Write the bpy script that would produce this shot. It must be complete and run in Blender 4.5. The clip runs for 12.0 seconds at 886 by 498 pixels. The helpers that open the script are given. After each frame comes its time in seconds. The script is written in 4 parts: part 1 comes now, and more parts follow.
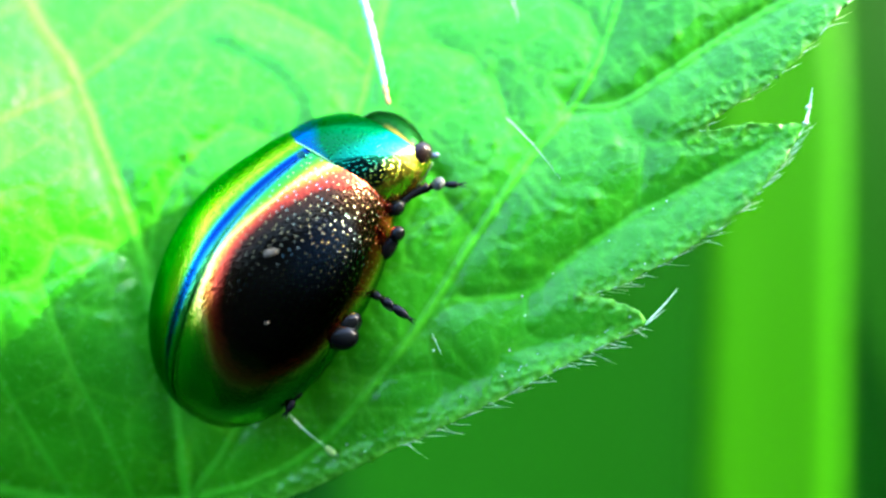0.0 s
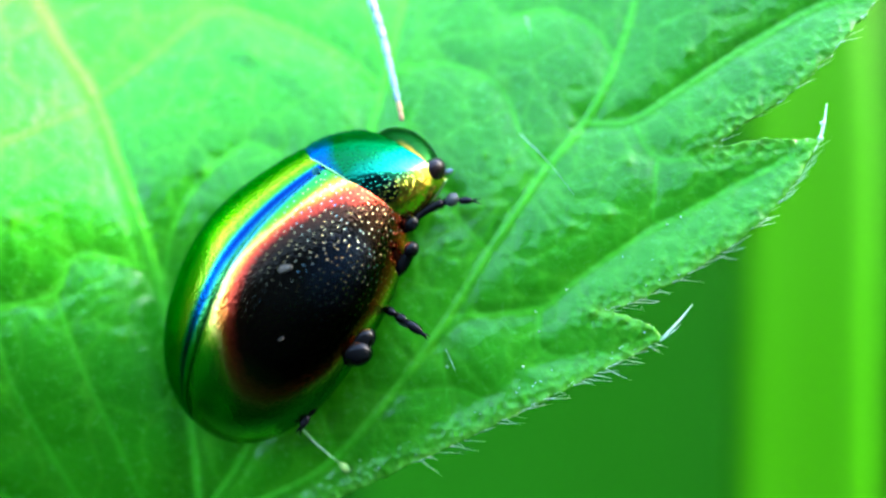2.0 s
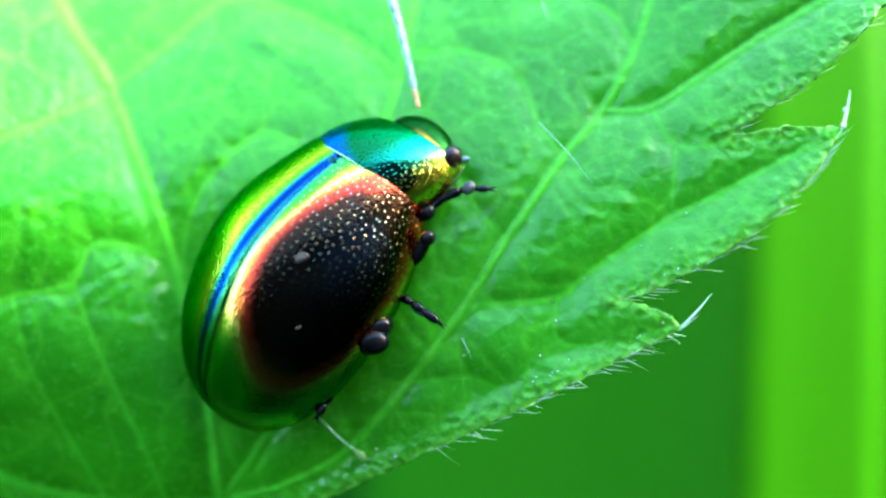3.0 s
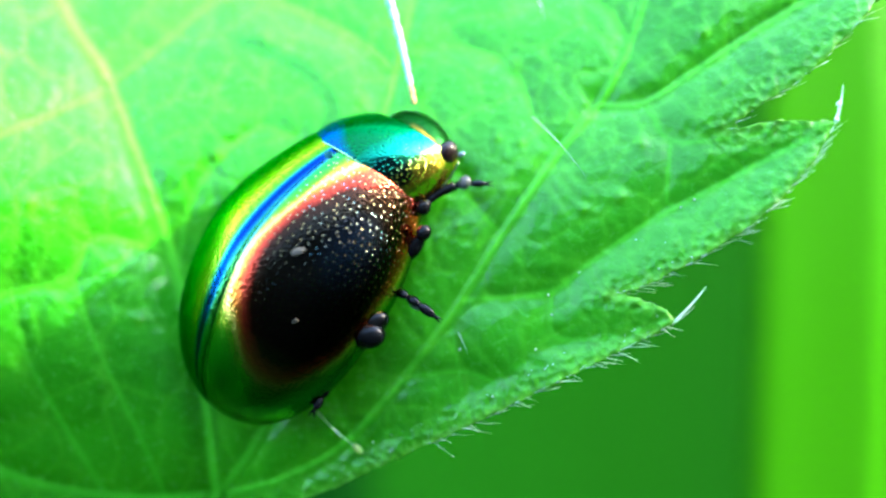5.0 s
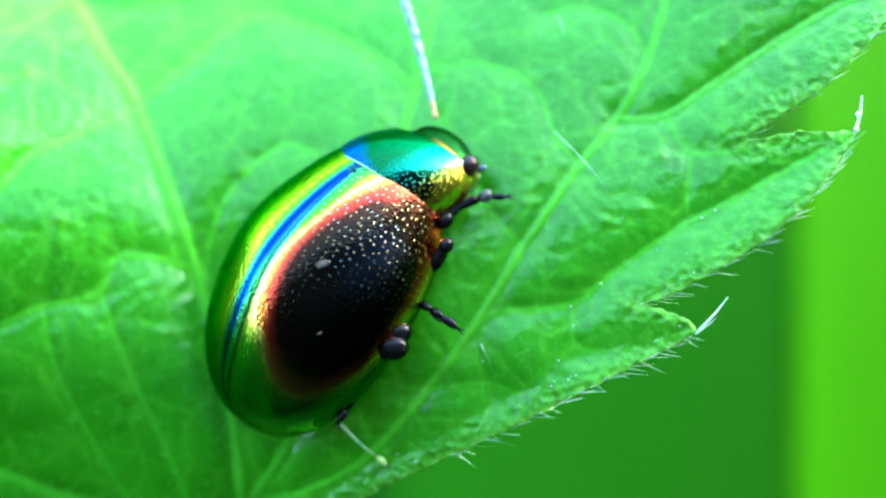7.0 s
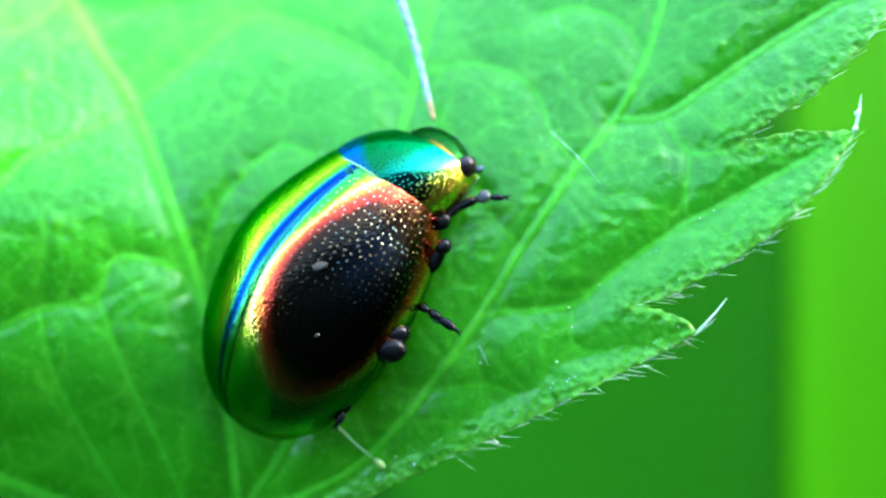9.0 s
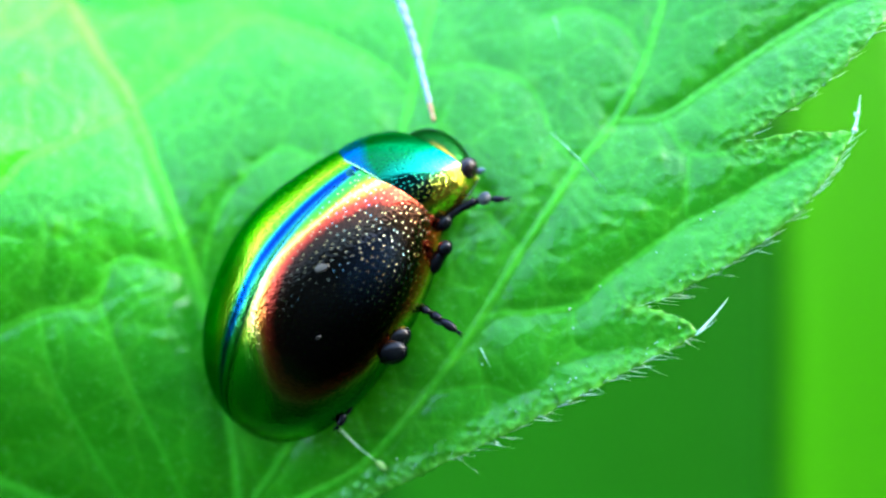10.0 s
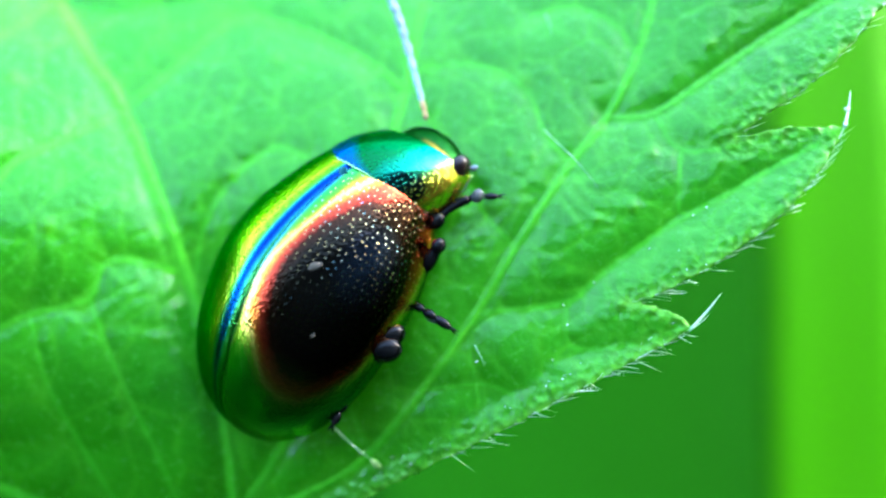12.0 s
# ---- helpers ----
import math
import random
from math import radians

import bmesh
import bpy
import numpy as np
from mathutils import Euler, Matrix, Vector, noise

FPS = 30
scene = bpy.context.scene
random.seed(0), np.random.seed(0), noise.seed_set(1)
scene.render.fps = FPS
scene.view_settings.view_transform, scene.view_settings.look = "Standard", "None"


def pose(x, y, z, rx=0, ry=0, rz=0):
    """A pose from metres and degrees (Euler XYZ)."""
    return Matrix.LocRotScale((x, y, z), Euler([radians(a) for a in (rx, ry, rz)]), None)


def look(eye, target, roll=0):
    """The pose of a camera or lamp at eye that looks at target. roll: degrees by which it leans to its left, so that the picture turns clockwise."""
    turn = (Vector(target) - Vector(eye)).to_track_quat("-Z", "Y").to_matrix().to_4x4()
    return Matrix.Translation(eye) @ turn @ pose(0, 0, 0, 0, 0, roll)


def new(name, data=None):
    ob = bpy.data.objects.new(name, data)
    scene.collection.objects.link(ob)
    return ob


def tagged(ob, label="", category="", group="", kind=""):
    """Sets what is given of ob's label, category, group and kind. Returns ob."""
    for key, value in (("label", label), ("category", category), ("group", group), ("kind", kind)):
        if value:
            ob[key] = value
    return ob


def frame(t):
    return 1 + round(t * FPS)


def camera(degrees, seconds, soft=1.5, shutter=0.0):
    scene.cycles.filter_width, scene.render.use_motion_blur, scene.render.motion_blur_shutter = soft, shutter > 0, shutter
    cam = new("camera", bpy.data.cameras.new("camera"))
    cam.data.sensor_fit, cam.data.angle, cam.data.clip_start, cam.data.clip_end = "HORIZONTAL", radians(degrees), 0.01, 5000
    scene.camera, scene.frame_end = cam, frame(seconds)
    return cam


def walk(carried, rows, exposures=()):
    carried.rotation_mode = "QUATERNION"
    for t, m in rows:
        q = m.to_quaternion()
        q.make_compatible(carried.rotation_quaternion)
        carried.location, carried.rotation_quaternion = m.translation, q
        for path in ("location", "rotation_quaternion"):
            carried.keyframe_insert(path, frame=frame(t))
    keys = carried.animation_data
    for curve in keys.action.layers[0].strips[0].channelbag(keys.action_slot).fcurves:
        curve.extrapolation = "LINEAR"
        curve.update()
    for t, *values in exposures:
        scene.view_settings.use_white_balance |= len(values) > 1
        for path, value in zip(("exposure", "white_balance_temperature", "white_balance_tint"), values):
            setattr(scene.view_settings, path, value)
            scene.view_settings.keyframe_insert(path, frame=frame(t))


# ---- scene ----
MM = 0.001
# the leaf's own frame: x along the ground, z out of the leaf towards the lens
STAND = pose(0, 0, 0.35, 40, 3)
REACH = 16.64   # mm from the lens to the leaf's middle

# ---- camera ----
cam = camera(58, 12.0, soft=2.5)
# seconds; turn about the leaf frame's axes in degrees; shift in mm
PATH = [
    (0, -1.292, -3.741, 0.277, 0.051, 0.144, -0.068),
    (0.5, -1.056, -2.957, 0.735, 0.185, 0.248, -0.064),
    (1, 0.364, -3.859, -0.024, 0.117, 0.048, -0.045),
    (1.5, 0.870, -3.067, -0.063, 0.208, -0.032, 0.021),
    (2, -0.235, -2.835, 0.258, 0.026, 0.166, -0.046),
    (2.5, -0.842, -1.227, 0.692, 0.160, 0.110, -0.172),
    (3, -1.188, -1.833, 0.280, -0.022, 0.204, -0.118),
    (3.5, -1.585, -2.195, -0.029, -0.081, 0.114, -0.127),
    (5.5, -0.800, -1.622, 0.239, 0.116, 0.083, 0.027),
    (6, 0.553, -1.371, 0.144, -0.077, -0.075, 0.150),
    (6.5, 0.274, -0.374, 0.117, -0.038, -0.011, 0.138),
    (7, 0.254, -0.646, -0.168, -0.062, -0.057, 0.150),
    (9, 0.378, -0.605, -0.381, -0.004, -0.062, 0.081),
    (9.5, 0.705, -1.111, -0.626, -0.065, -0.047, 0.154),
    (10, 0.454, -0.972, -0.548, -0.128, -0.050, 0.090),
    (10.5, 0.001, -0.000, 0.000, 0.001, 0.000, -0.000),
    (11, 0.661, -1.096, -0.697, -0.145, -0.026, 0.104),
    (11.5, 1.075, -1.765, -1.192, -0.116, -0.208, 0.154),
    (12, 0.655, -1.490, -0.973, -0.145, -0.155, 0.091),
]


def lens_pose(row):
    t, a, b, c, x, y, z = row
    turn = Vector((radians(a), radians(b), radians(c)))
    r = Matrix.Rotation(turn.length, 4, turn.normalized()) if turn.length > 1e-9 else Matrix()
    return STAND @ Matrix.Translation((x * MM, y * MM, (REACH + z) * MM)) @ r


walk(cam, [(row[0], lens_pose(row)) for row in PATH], [(0, 4.42, 6400, 10), (3, 4.45, 6400, 10), (7, 4.6, 6400, 10), (9, 4.52, 6400, 10), (12, 4.58, 6400, 10)])
cam.data.dof.use_dof = True
cam.data.dof.focus_distance = (REACH - 1.05) * MM
cam.data.dof.aperture_fstop = cam.data.lens / 1.0

# ---- light ----
SUN_WAY = (STAND.to_3x3() @ Vector((0.80, 0.52, 0.27))).normalized()
world = bpy.data.worlds.new("sky")
scene.world = world
world.use_nodes = True
wn = world.node_tree
sky = wn.nodes.new("ShaderNodeTexSky")
sky.sky_type, sky.sun_disc = "NISHITA", False
sky.sun_elevation = math.asin(SUN_WAY.z)
sky.sun_rotation = math.atan2(SUN_WAY.x, SUN_WAY.y)
sky.air_density, sky.dust_density = 1.0, 1.5
wn.links.new(sky.outputs[0], wn.nodes["Background"].inputs[0])
wn.nodes["Background"].inputs[1].default_value = 0.15
sun = new("sun", bpy.data.lights.new("sun", "SUN"))
sun.data.energy, sun.data.angle, sun.data.color = 2.25, radians(1.1), (1.0, 0.89, 0.54)
sun.matrix_basis = look(SUN_WAY * 2, (0, 0, 0))


# ---- materials ----
class Nodes:
    """A short way to write a node material."""

    def __init__(self, name):
        self.mat = bpy.data.materials.new(name)
        self.mat.use_nodes = True
        self.tree = self.mat.node_tree
        self.main = self.tree.nodes["Principled BSDF"]
        self.out = self.tree.nodes["Material Output"]
        self.coord = self.tree.nodes.new("ShaderNodeTexCoord")

    def link(self, a, b):
        self.tree.links.new(a, b)

    def put(self, socket, value):
        if isinstance(value, bpy.types.NodeSocket):
            self.link(value, socket)
        else:
            socket.default_value = value

    def noise(self, scale, detail=3.0, rough=0.5, vector=None):
        n = self.tree.nodes.new("ShaderNodeTexNoise")
        n.inputs["Scale"].default_value = scale
        n.inputs["Detail"].default_value = detail
        n.inputs["Roughness"].default_value = rough
        self.link(vector or self.coord.outputs["Object"], n.inputs["Vector"])
        return n.outputs["Fac"]

    def cells(self, scale, feature="F1", out="Distance", vector=None, loose=1.0):
        n = self.tree.nodes.new("ShaderNodeTexVoronoi")
        n.feature = feature
        n.inputs["Scale"].default_value = scale
        n.inputs["Randomness"].default_value = loose
        self.link(vector or self.coord.outputs["Object"], n.inputs["Vector"])
        return n.outputs[out]

    def dots(self, across, along, loose=0.6):
        """Distance to the nearest pit, in a loose 2D grid of so many cells each way over the UV square."""
        m = self.tree.nodes.new("ShaderNodeMapping")
        m.inputs["Scale"].default_value = (across, along, 1)
        self.link(self.coord.outputs["UV"], m.inputs["Vector"])
        n = self.tree.nodes.new("ShaderNodeTexVoronoi")
        n.voronoi_dimensions = "2D"
        n.inputs["Scale"].default_value = 1.0
        n.inputs["Randomness"].default_value = loose
        self.link(m.outputs[0], n.inputs["Vector"])
        return n.outputs["Distance"]

    def ramp(self, fac, stops):
        n = self.tree.nodes.new("ShaderNodeValToRGB")
        self.link(fac, n.inputs[0])
        r = n.color_ramp
        while len(r.elements) < len(stops):
            r.elements.new(0.5)
        for e, (p, c) in zip(r.elements, stops):
            e.position = p
            e.color = (*c, 1) if len(c) == 3 else c
        return n.outputs[0]

    def math(self, op, a, b=0.0, clamp=False):
        n = self.tree.nodes.new("ShaderNodeMath")
        n.operation, n.use_clamp = op, clamp
        self.put(n.inputs[0], a)
        self.put(n.inputs[1], b)
        return n.outputs[0]

    def mix(self, fac, a, b):
        n = self.tree.nodes.new("ShaderNodeMix")
        n.data_type = "RGBA"
        self.put(n.inputs[0], fac)
        for i, v in ((6, a), (7, b)):
            self.put(n.inputs[i], (*v, 1) if isinstance(v, tuple) and len(v) == 3 else v)
        return n.outputs[2]

    def layer(self, name):
        n = self.tree.nodes.new("ShaderNodeAttribute")
        n.attribute_name = name
        return n.outputs["Fac"]

    def bump(self, height, strength, distance, under=None):
        n = self.tree.nodes.new("ShaderNodeBump")
        n.inputs["Strength"].default_value = strength
        n.inputs["Distance"].default_value = distance
        self.link(height, n.inputs["Height"])
        if under:
            self.link(under, n.inputs["Normal"])
        return n.outputs[0]

    def set(self, **values):
        for key, v in values.items():
            self.put(self.main.inputs[key.replace("_", " ")], (*v, 1) if isinstance(v, tuple) and len(v) == 3 else v)
        return self

    def seethrough(self, colour, share, normal=None):
        """Adds light that shines through a thin leaf."""
        t = self.tree.nodes.new("ShaderNodeBsdfTranslucent")
        self.put(t.inputs[0], (*colour, 1) if isinstance(colour, tuple) else colour)
        m = self.tree.nodes.new("ShaderNodeMixShader")
        m.inputs[0].default_value = share
        self.link(self.main.outputs[0], m.inputs[1])
        self.link(t.outputs[0], m.inputs[2])
        self.link(m.outputs[0], self.out.inputs[0])
        return self


def plain(name, colour, rough=0.5, metal=0.0, grain=0.0, scale=20000.0):
    n = Nodes(name)
    tone = n.noise(scale)
    n.set(Base_Color=n.mix(tone, tuple(c * 0.75 for c in colour), tuple(min(1, c * 1.25) for c in colour)),
          Roughness=rough, Metallic=metal)
    if grain:
        n.set(Normal=n.bump(n.noise(scale * 2), 0.5, grain))
    return n


def leaf_material():
    """Waxy leaf skin: pale veins and vein net on a darker green, finely pebbled, glossy between the veins."""
    n = Nodes("leaf_skin")
    vein, edge, border, twig = n.layer("vein"), n.layer("rim"), n.layer("border"), n.layer("twig")
    blotch = n.noise(400, 4)
    fine = n.noise(5000, 4, 0.6)
    base = n.mix(n.ramp(blotch, [(0.35, (0, 0, 0)), (0.7, (1, 1, 1))]), (0.012, 0.20, 0.003), (0.024, 0.30, 0.006))
    warp = n.tree.nodes.new("ShaderNodeVectorMath")
    ripple = n.tree.nodes.new("ShaderNodeTexNoise")
    ripple.inputs["Scale"].default_value = 1900
    n.link(n.coord.outputs["Object"], ripple.inputs["Vector"])
    warp.operation = "MULTIPLY_ADD"
    n.link(ripple.outputs["Color"], warp.inputs[0])
    warp.inputs[1].default_value = (0.0004, 0.0004, 0.0004)
    n.link(n.coord.outputs["Object"], warp.inputs[2])
    net = n.cells(2700, "DISTANCE_TO_EDGE", vector=warp.outputs[0])
    netmask = n.ramp(net, [(0.0, (1, 1, 1)), (0.10, (0, 0, 0))])
    base = n.mix(n.math("MULTIPLY", n.ramp(fine, [(0.42, (0, 0, 0)), (0.68, (1, 1, 1))]), 0.35), base, (0.035, 0.34, 0.014))
    base = n.mix(n.math("MULTIPLY", netmask, 0.34), base, (0.05, 0.40, 0.018))
    base = n.mix(n.math("MULTIPLY", twig, 0.40), base, (0.075, 0.46, 0.02))
    base = n.mix(n.math("MULTIPLY", n.layer("wart"), 0.9), base, (0.036, 0.30, 0.002))
    base = n.mix(vein, base, (0.072, 0.50, 0.024))
    base = n.mix(n.math("MULTIPLY", edge, 0.8), base, (0.16, 0.52, 0.05))
    speck = n.ramp(n.noise(6000, 3, 0.6), [(0.45, (0, 0, 0)), (0.65, (1, 1, 1))])
    base = n.mix(n.math("MULTIPLY", n.math("MULTIPLY", border, speck), 0.7), base, (0.10, 0.46, 0.03))
    base = n.mix(n.math("MULTIPLY", border, n.ramp(n.noise(5200, 3, 0.6), [(0.34, (0.7,) * 3), (0.5, (0, 0, 0))])), base, (0.016, 0.18, 0.003))
    lumps = n.bump(n.math("MULTIPLY", n.cells(5400), border), 0.8, 0.00007)
    pebble = n.bump(n.cells(3700), 0.50, 0.00004, lumps)
    quilt = n.bump(n.noise(1500, 3, 0.5), 0.16, 0.00004, pebble)
    lines = n.bump(n.ramp(net, [(0.0, (0, 0, 0)), (0.18, (1, 1, 1))]), 0.13, 0.00003, quilt)
    n.set(Base_Color=base, Roughness=n.ramp(fine, [(0.3, (0.19,) * 3), (0.7, (0.30,) * 3)]), Normal=lines)
    n.put(n.main.inputs["Specular IOR Level"], n.math("SUBTRACT", n.math("SUBTRACT", 0.40, n.math("MULTIPLY", border, 0.14)), n.math("MULTIPLY", vein, 0.18)))
    n.seethrough(n.mix(vein, (0.12, 0.40, 0.01), (0.085, 0.45, 0.016)), 0.3)
    return n.mat


def blade_material(name, dark, light, glow):
    n = Nodes(name)
    streak = n.tree.nodes.new("ShaderNodeMapping")
    streak.inputs["Scale"].default_value = (1200, 1200, 30)
    n.link(n.coord.outputs["Object"], streak.inputs["Vector"])
    n.set(Base_Color=n.mix(n.noise(1.0, 3, 0.5, streak.outputs[0]), dark, light), Roughness=0.45,
          Normal=n.bump(n.noise(1.0, 3, 0.5, streak.outputs[0]), 0.4, 0.0002))
    n.main.inputs["Specular IOR Level"].default_value = 0.03
    n.seethrough(glow, 0.45)
    return n.mat


def shell_material(name, right):
    """Iridescent wing case: bands of metal colour, reflections painted into the right one, pricked with rows of small
    pits.
    """
    n = Nodes(name)
    sep = n.tree.nodes.new("ShaderNodeSeparateXYZ")
    n.link(n.coord.outputs["UV"], sep.inputs[0])
    across, along = sep.outputs[0], sep.outputs[1]
    wob = n.math("MULTIPLY", n.math("SUBTRACT", n.noise(900, 3), 0.5), 0.10)
    grit = n.math("MULTIPLY", n.math("SUBTRACT", n.noise(9000, 2), 0.5), 0.10)
    pits = n.dots(22, 36)
    if right:
        # a dark oval, the phone's reflection painted in, wider towards the outer shoulder, ringed by red, gold and
        # green
        da = n.math("DIVIDE", n.math("SUBTRACT", across, 0.455), 0.35)
        dl = n.math("DIVIDE", n.math("SUBTRACT", along, 0.372), 0.318)
        ring = n.math("SQRT", n.math("ADD", n.math("MULTIPLY", da, da), n.math("MULTIPLY", dl, dl)))
        corner = n.math("MULTIPLY", n.math("MAXIMUM", da, 0.0), n.math("MAXIMUM", n.math("MULTIPLY", dl, -1.0), 0.0))
        ring = n.math("SUBTRACT", ring, n.math("MULTIPLY", corner, 0.33))
        front = n.math("MAXIMUM", n.math("SUBTRACT", n.math("MULTIPLY", dl, -1.0), 0.7), 0.0)
        ring = n.math("SUBTRACT", ring, n.math("MULTIPLY", front, 0.25))
        inner = n.math("MAXIMUM", n.math("SUBTRACT", n.math("MULTIPLY", da, -1.0), 0.97), 0.0)   # the ring is tighter along the seam
        ring = n.math("ADD", ring, n.math("MULTIPLY", inner, n.math("SUBTRACT", 0.15, dl)))
        ring = n.math("ADD", n.math("ADD", ring, wob), grit)
        tint = n.ramp(n.math("MULTIPLY", ring, 0.5), [
            (0.0, (0.012, 0.016, 0.016)), (0.40, (0.015, 0.013, 0.009)), (0.485, (0.035, 0.015, 0.009)), (0.515, (0.24, 0.028, 0.016)),
            (0.555, (0.50, 0.055, 0.025)), (0.595, (0.66, 0.19, 0.03)), (0.625, (0.82, 0.54, 0.14)), (0.655, (0.36, 0.40, 0.03)),
            (0.70, (0.09, 0.29, 0.02)), (0.80, (0.025, 0.25, 0.04)), (1.0, (0.02, 0.20, 0.05))])
        # a bluish cast within the oval, towards the shoulder
        ba = n.math("DIVIDE", n.math("SUBTRACT", across, 0.55), 0.22)
        bl = n.math("DIVIDE", n.math("SUBTRACT", along, 0.24), 0.16)
        cast = n.math("SUBTRACT", 1.0, n.math("ADD", n.math("MULTIPLY", ba, ba), n.math("MULTIPLY", bl, bl)), True)
        tint = n.mix(n.math("MULTIPLY", cast, 0.35), tint, (0.012, 0.045, 0.11))
        tint = n.mix(n.ramp(along, [(0.62, (0, 0, 0)), (0.80, (0.75,) * 3)]), tint, (0.03, 0.20, 0.03))
        # sky glints in the pits, put into the colour, fading rearwards
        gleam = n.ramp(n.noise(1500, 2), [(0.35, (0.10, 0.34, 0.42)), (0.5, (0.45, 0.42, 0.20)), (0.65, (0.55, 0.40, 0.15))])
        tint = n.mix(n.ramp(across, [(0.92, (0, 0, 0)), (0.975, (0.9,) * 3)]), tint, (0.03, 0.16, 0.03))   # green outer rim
        pit_glint = n.math("MULTIPLY", n.ramp(pits, [(0.08, (0.65,) * 3), (0.17, (0, 0, 0))]), n.ramp(along, [(0.12, (1, 1, 1)), (0.42, (0.08,) * 3)]))
        tint = n.mix(pit_glint, tint, gleam)
        seam = n.math("ADD", n.math("ADD", across, 0.008), n.math("MULTIPLY", along, 0.04))
    else:
        tint = n.ramp(n.math("ADD", across, n.math("ADD", n.math("MULTIPLY", wob, 0.6), n.math("MULTIPLY", grit, 0.9))), [
            (0.0, (0.02, 0.17, 0.03)), (0.09, (0.08, 0.26, 0.015)), (0.13, (0.24, 0.33, 0.02)), (0.19, (0.10, 0.24, 0.010)),
            (0.32, (0.012, 0.15, 0.014)), (0.6, (0.006, 0.12, 0.018)), (1.0, (0.004, 0.11, 0.028))])
        tint = n.mix(n.ramp(along, [(0.5, (0, 0, 0)), (0.9, (0.7,) * 3)]), tint, (0.012, 0.11, 0.018))
        seam = n.math("ABSOLUTE", n.math("SUBTRACT", across, n.math("ADD", 0.016, n.math("MULTIPLY", along, 0.075))))
    seam = n.math("ADD", seam, n.math("MULTIPLY", wob, 0.12))
    blue = n.ramp(seam, [(0.0, (0.002, 0.018, 0.10)), (0.014, (0.003, 0.035, 0.14)), (0.024, (0.008, 0.13, 0.17)), (0.042, (0.03, 0.22, 0.06))])
    tint = n.mix(n.ramp(seam, [(0.024, (1, 1, 1)), (0.055, (0, 0, 0))]), tint, blue)
    pits = n.math("ADD", pits, n.ramp(along, [(0.22, (0, 0, 0)), (0.62, (0.15,) * 3)]))   # shallower towards the rear
    dents = n.ramp(pits, [(0.06, (0, 0, 0)), (0.21, (1, 1, 1))])
    fine = n.bump(n.noise(30000, 3), 0.25, 0.000006)
    leather = n.bump(n.cells(15000), 0.6, 0.000010, fine)
    n.set(Base_Color=tint, Metallic=1.0, Roughness=n.ramp(n.noise(2500), [(0.3, (0.12,) * 3), (0.7, (0.20,) * 3)]),
          Normal=n.bump(dents, 0.42, 0.000015, leather))
    n.main.inputs["Specular Tint"].default_value = (0.75, 0.7, 0.45, 1) if right else (0.12, 0.7, 0.16, 1)
    return n.mat


def collar_material():
    """Neck shield: gold at the near rim, a dark pitted patch, a highlight painted in cyan, green, then blue at the back
    of the far side.
    """
    n = Nodes("collar_metal")
    sep = n.tree.nodes.new("ShaderNodeSeparateXYZ")
    n.link(n.coord.outputs["UV"], sep.inputs[0])
    wob = n.math("MULTIPLY", n.math("SUBTRACT", n.noise(900, 3), 0.5), 0.14)
    side = n.math("ADD", sep.outputs[0], wob)
    # the sky's highlight is put in as the cyan stops, darker green beyond
    tint = n.ramp(side, [(0.0, (0.70, 0.42, 0.05)), (0.14, (0.75, 0.58, 0.06)), (0.22, (0.40, 0.50, 0.07)), (0.27, (0.03, 0.36, 0.16)), (0.345, (0.006, 0.26, 0.15)),
                         (0.42, (0.004, 0.11, 0.03)), (0.58, (0.004, 0.07, 0.012)), (1.0, (0.006, 0.09, 0.03))])
    far = n.math("SUBTRACT", side, n.math("MULTIPLY", sep.outputs[1], 0.45))
    tint = n.mix(n.ramp(far, [(0.38, (0, 0, 0)), (0.54, (0.95,) * 3)]), tint, (0.006, 0.05, 0.26))
    da = n.math("DIVIDE", n.math("SUBTRACT", sep.outputs[0], 0.265), 0.10)
    dl = n.math("DIVIDE", n.math("SUBTRACT", sep.outputs[1], 0.20), 0.26)
    patch = n.math("ADD", n.math("ADD", n.math("MULTIPLY", da, da), n.math("MULTIPLY", dl, dl)), n.math("MULTIPLY", wob, 4.0))
    pits = n.dots(46, 12, 0.8)
    dark = n.math("MULTIPLY", n.ramp(patch, [(0.65, (1, 1, 1)), (1.0, (0, 0, 0))]), n.ramp(pits, [(0.16, (0, 0, 0)), (0.26, (1, 1, 1))]))
    tint = n.mix(n.math("MULTIPLY", dark, 0.93), tint, (0.004, 0.022, 0.03))
    n.set(Base_Color=tint, Metallic=1.0, Roughness=0.2,
          Normal=n.bump(n.ramp(pits, [(0.08, (0, 0, 0)), (0.28, (1, 1, 1))]), 0.55, 0.000018))
    n.main.inputs["Specular Tint"].default_value = (0.12, 0.70, 0.40, 1)
    return n.mat


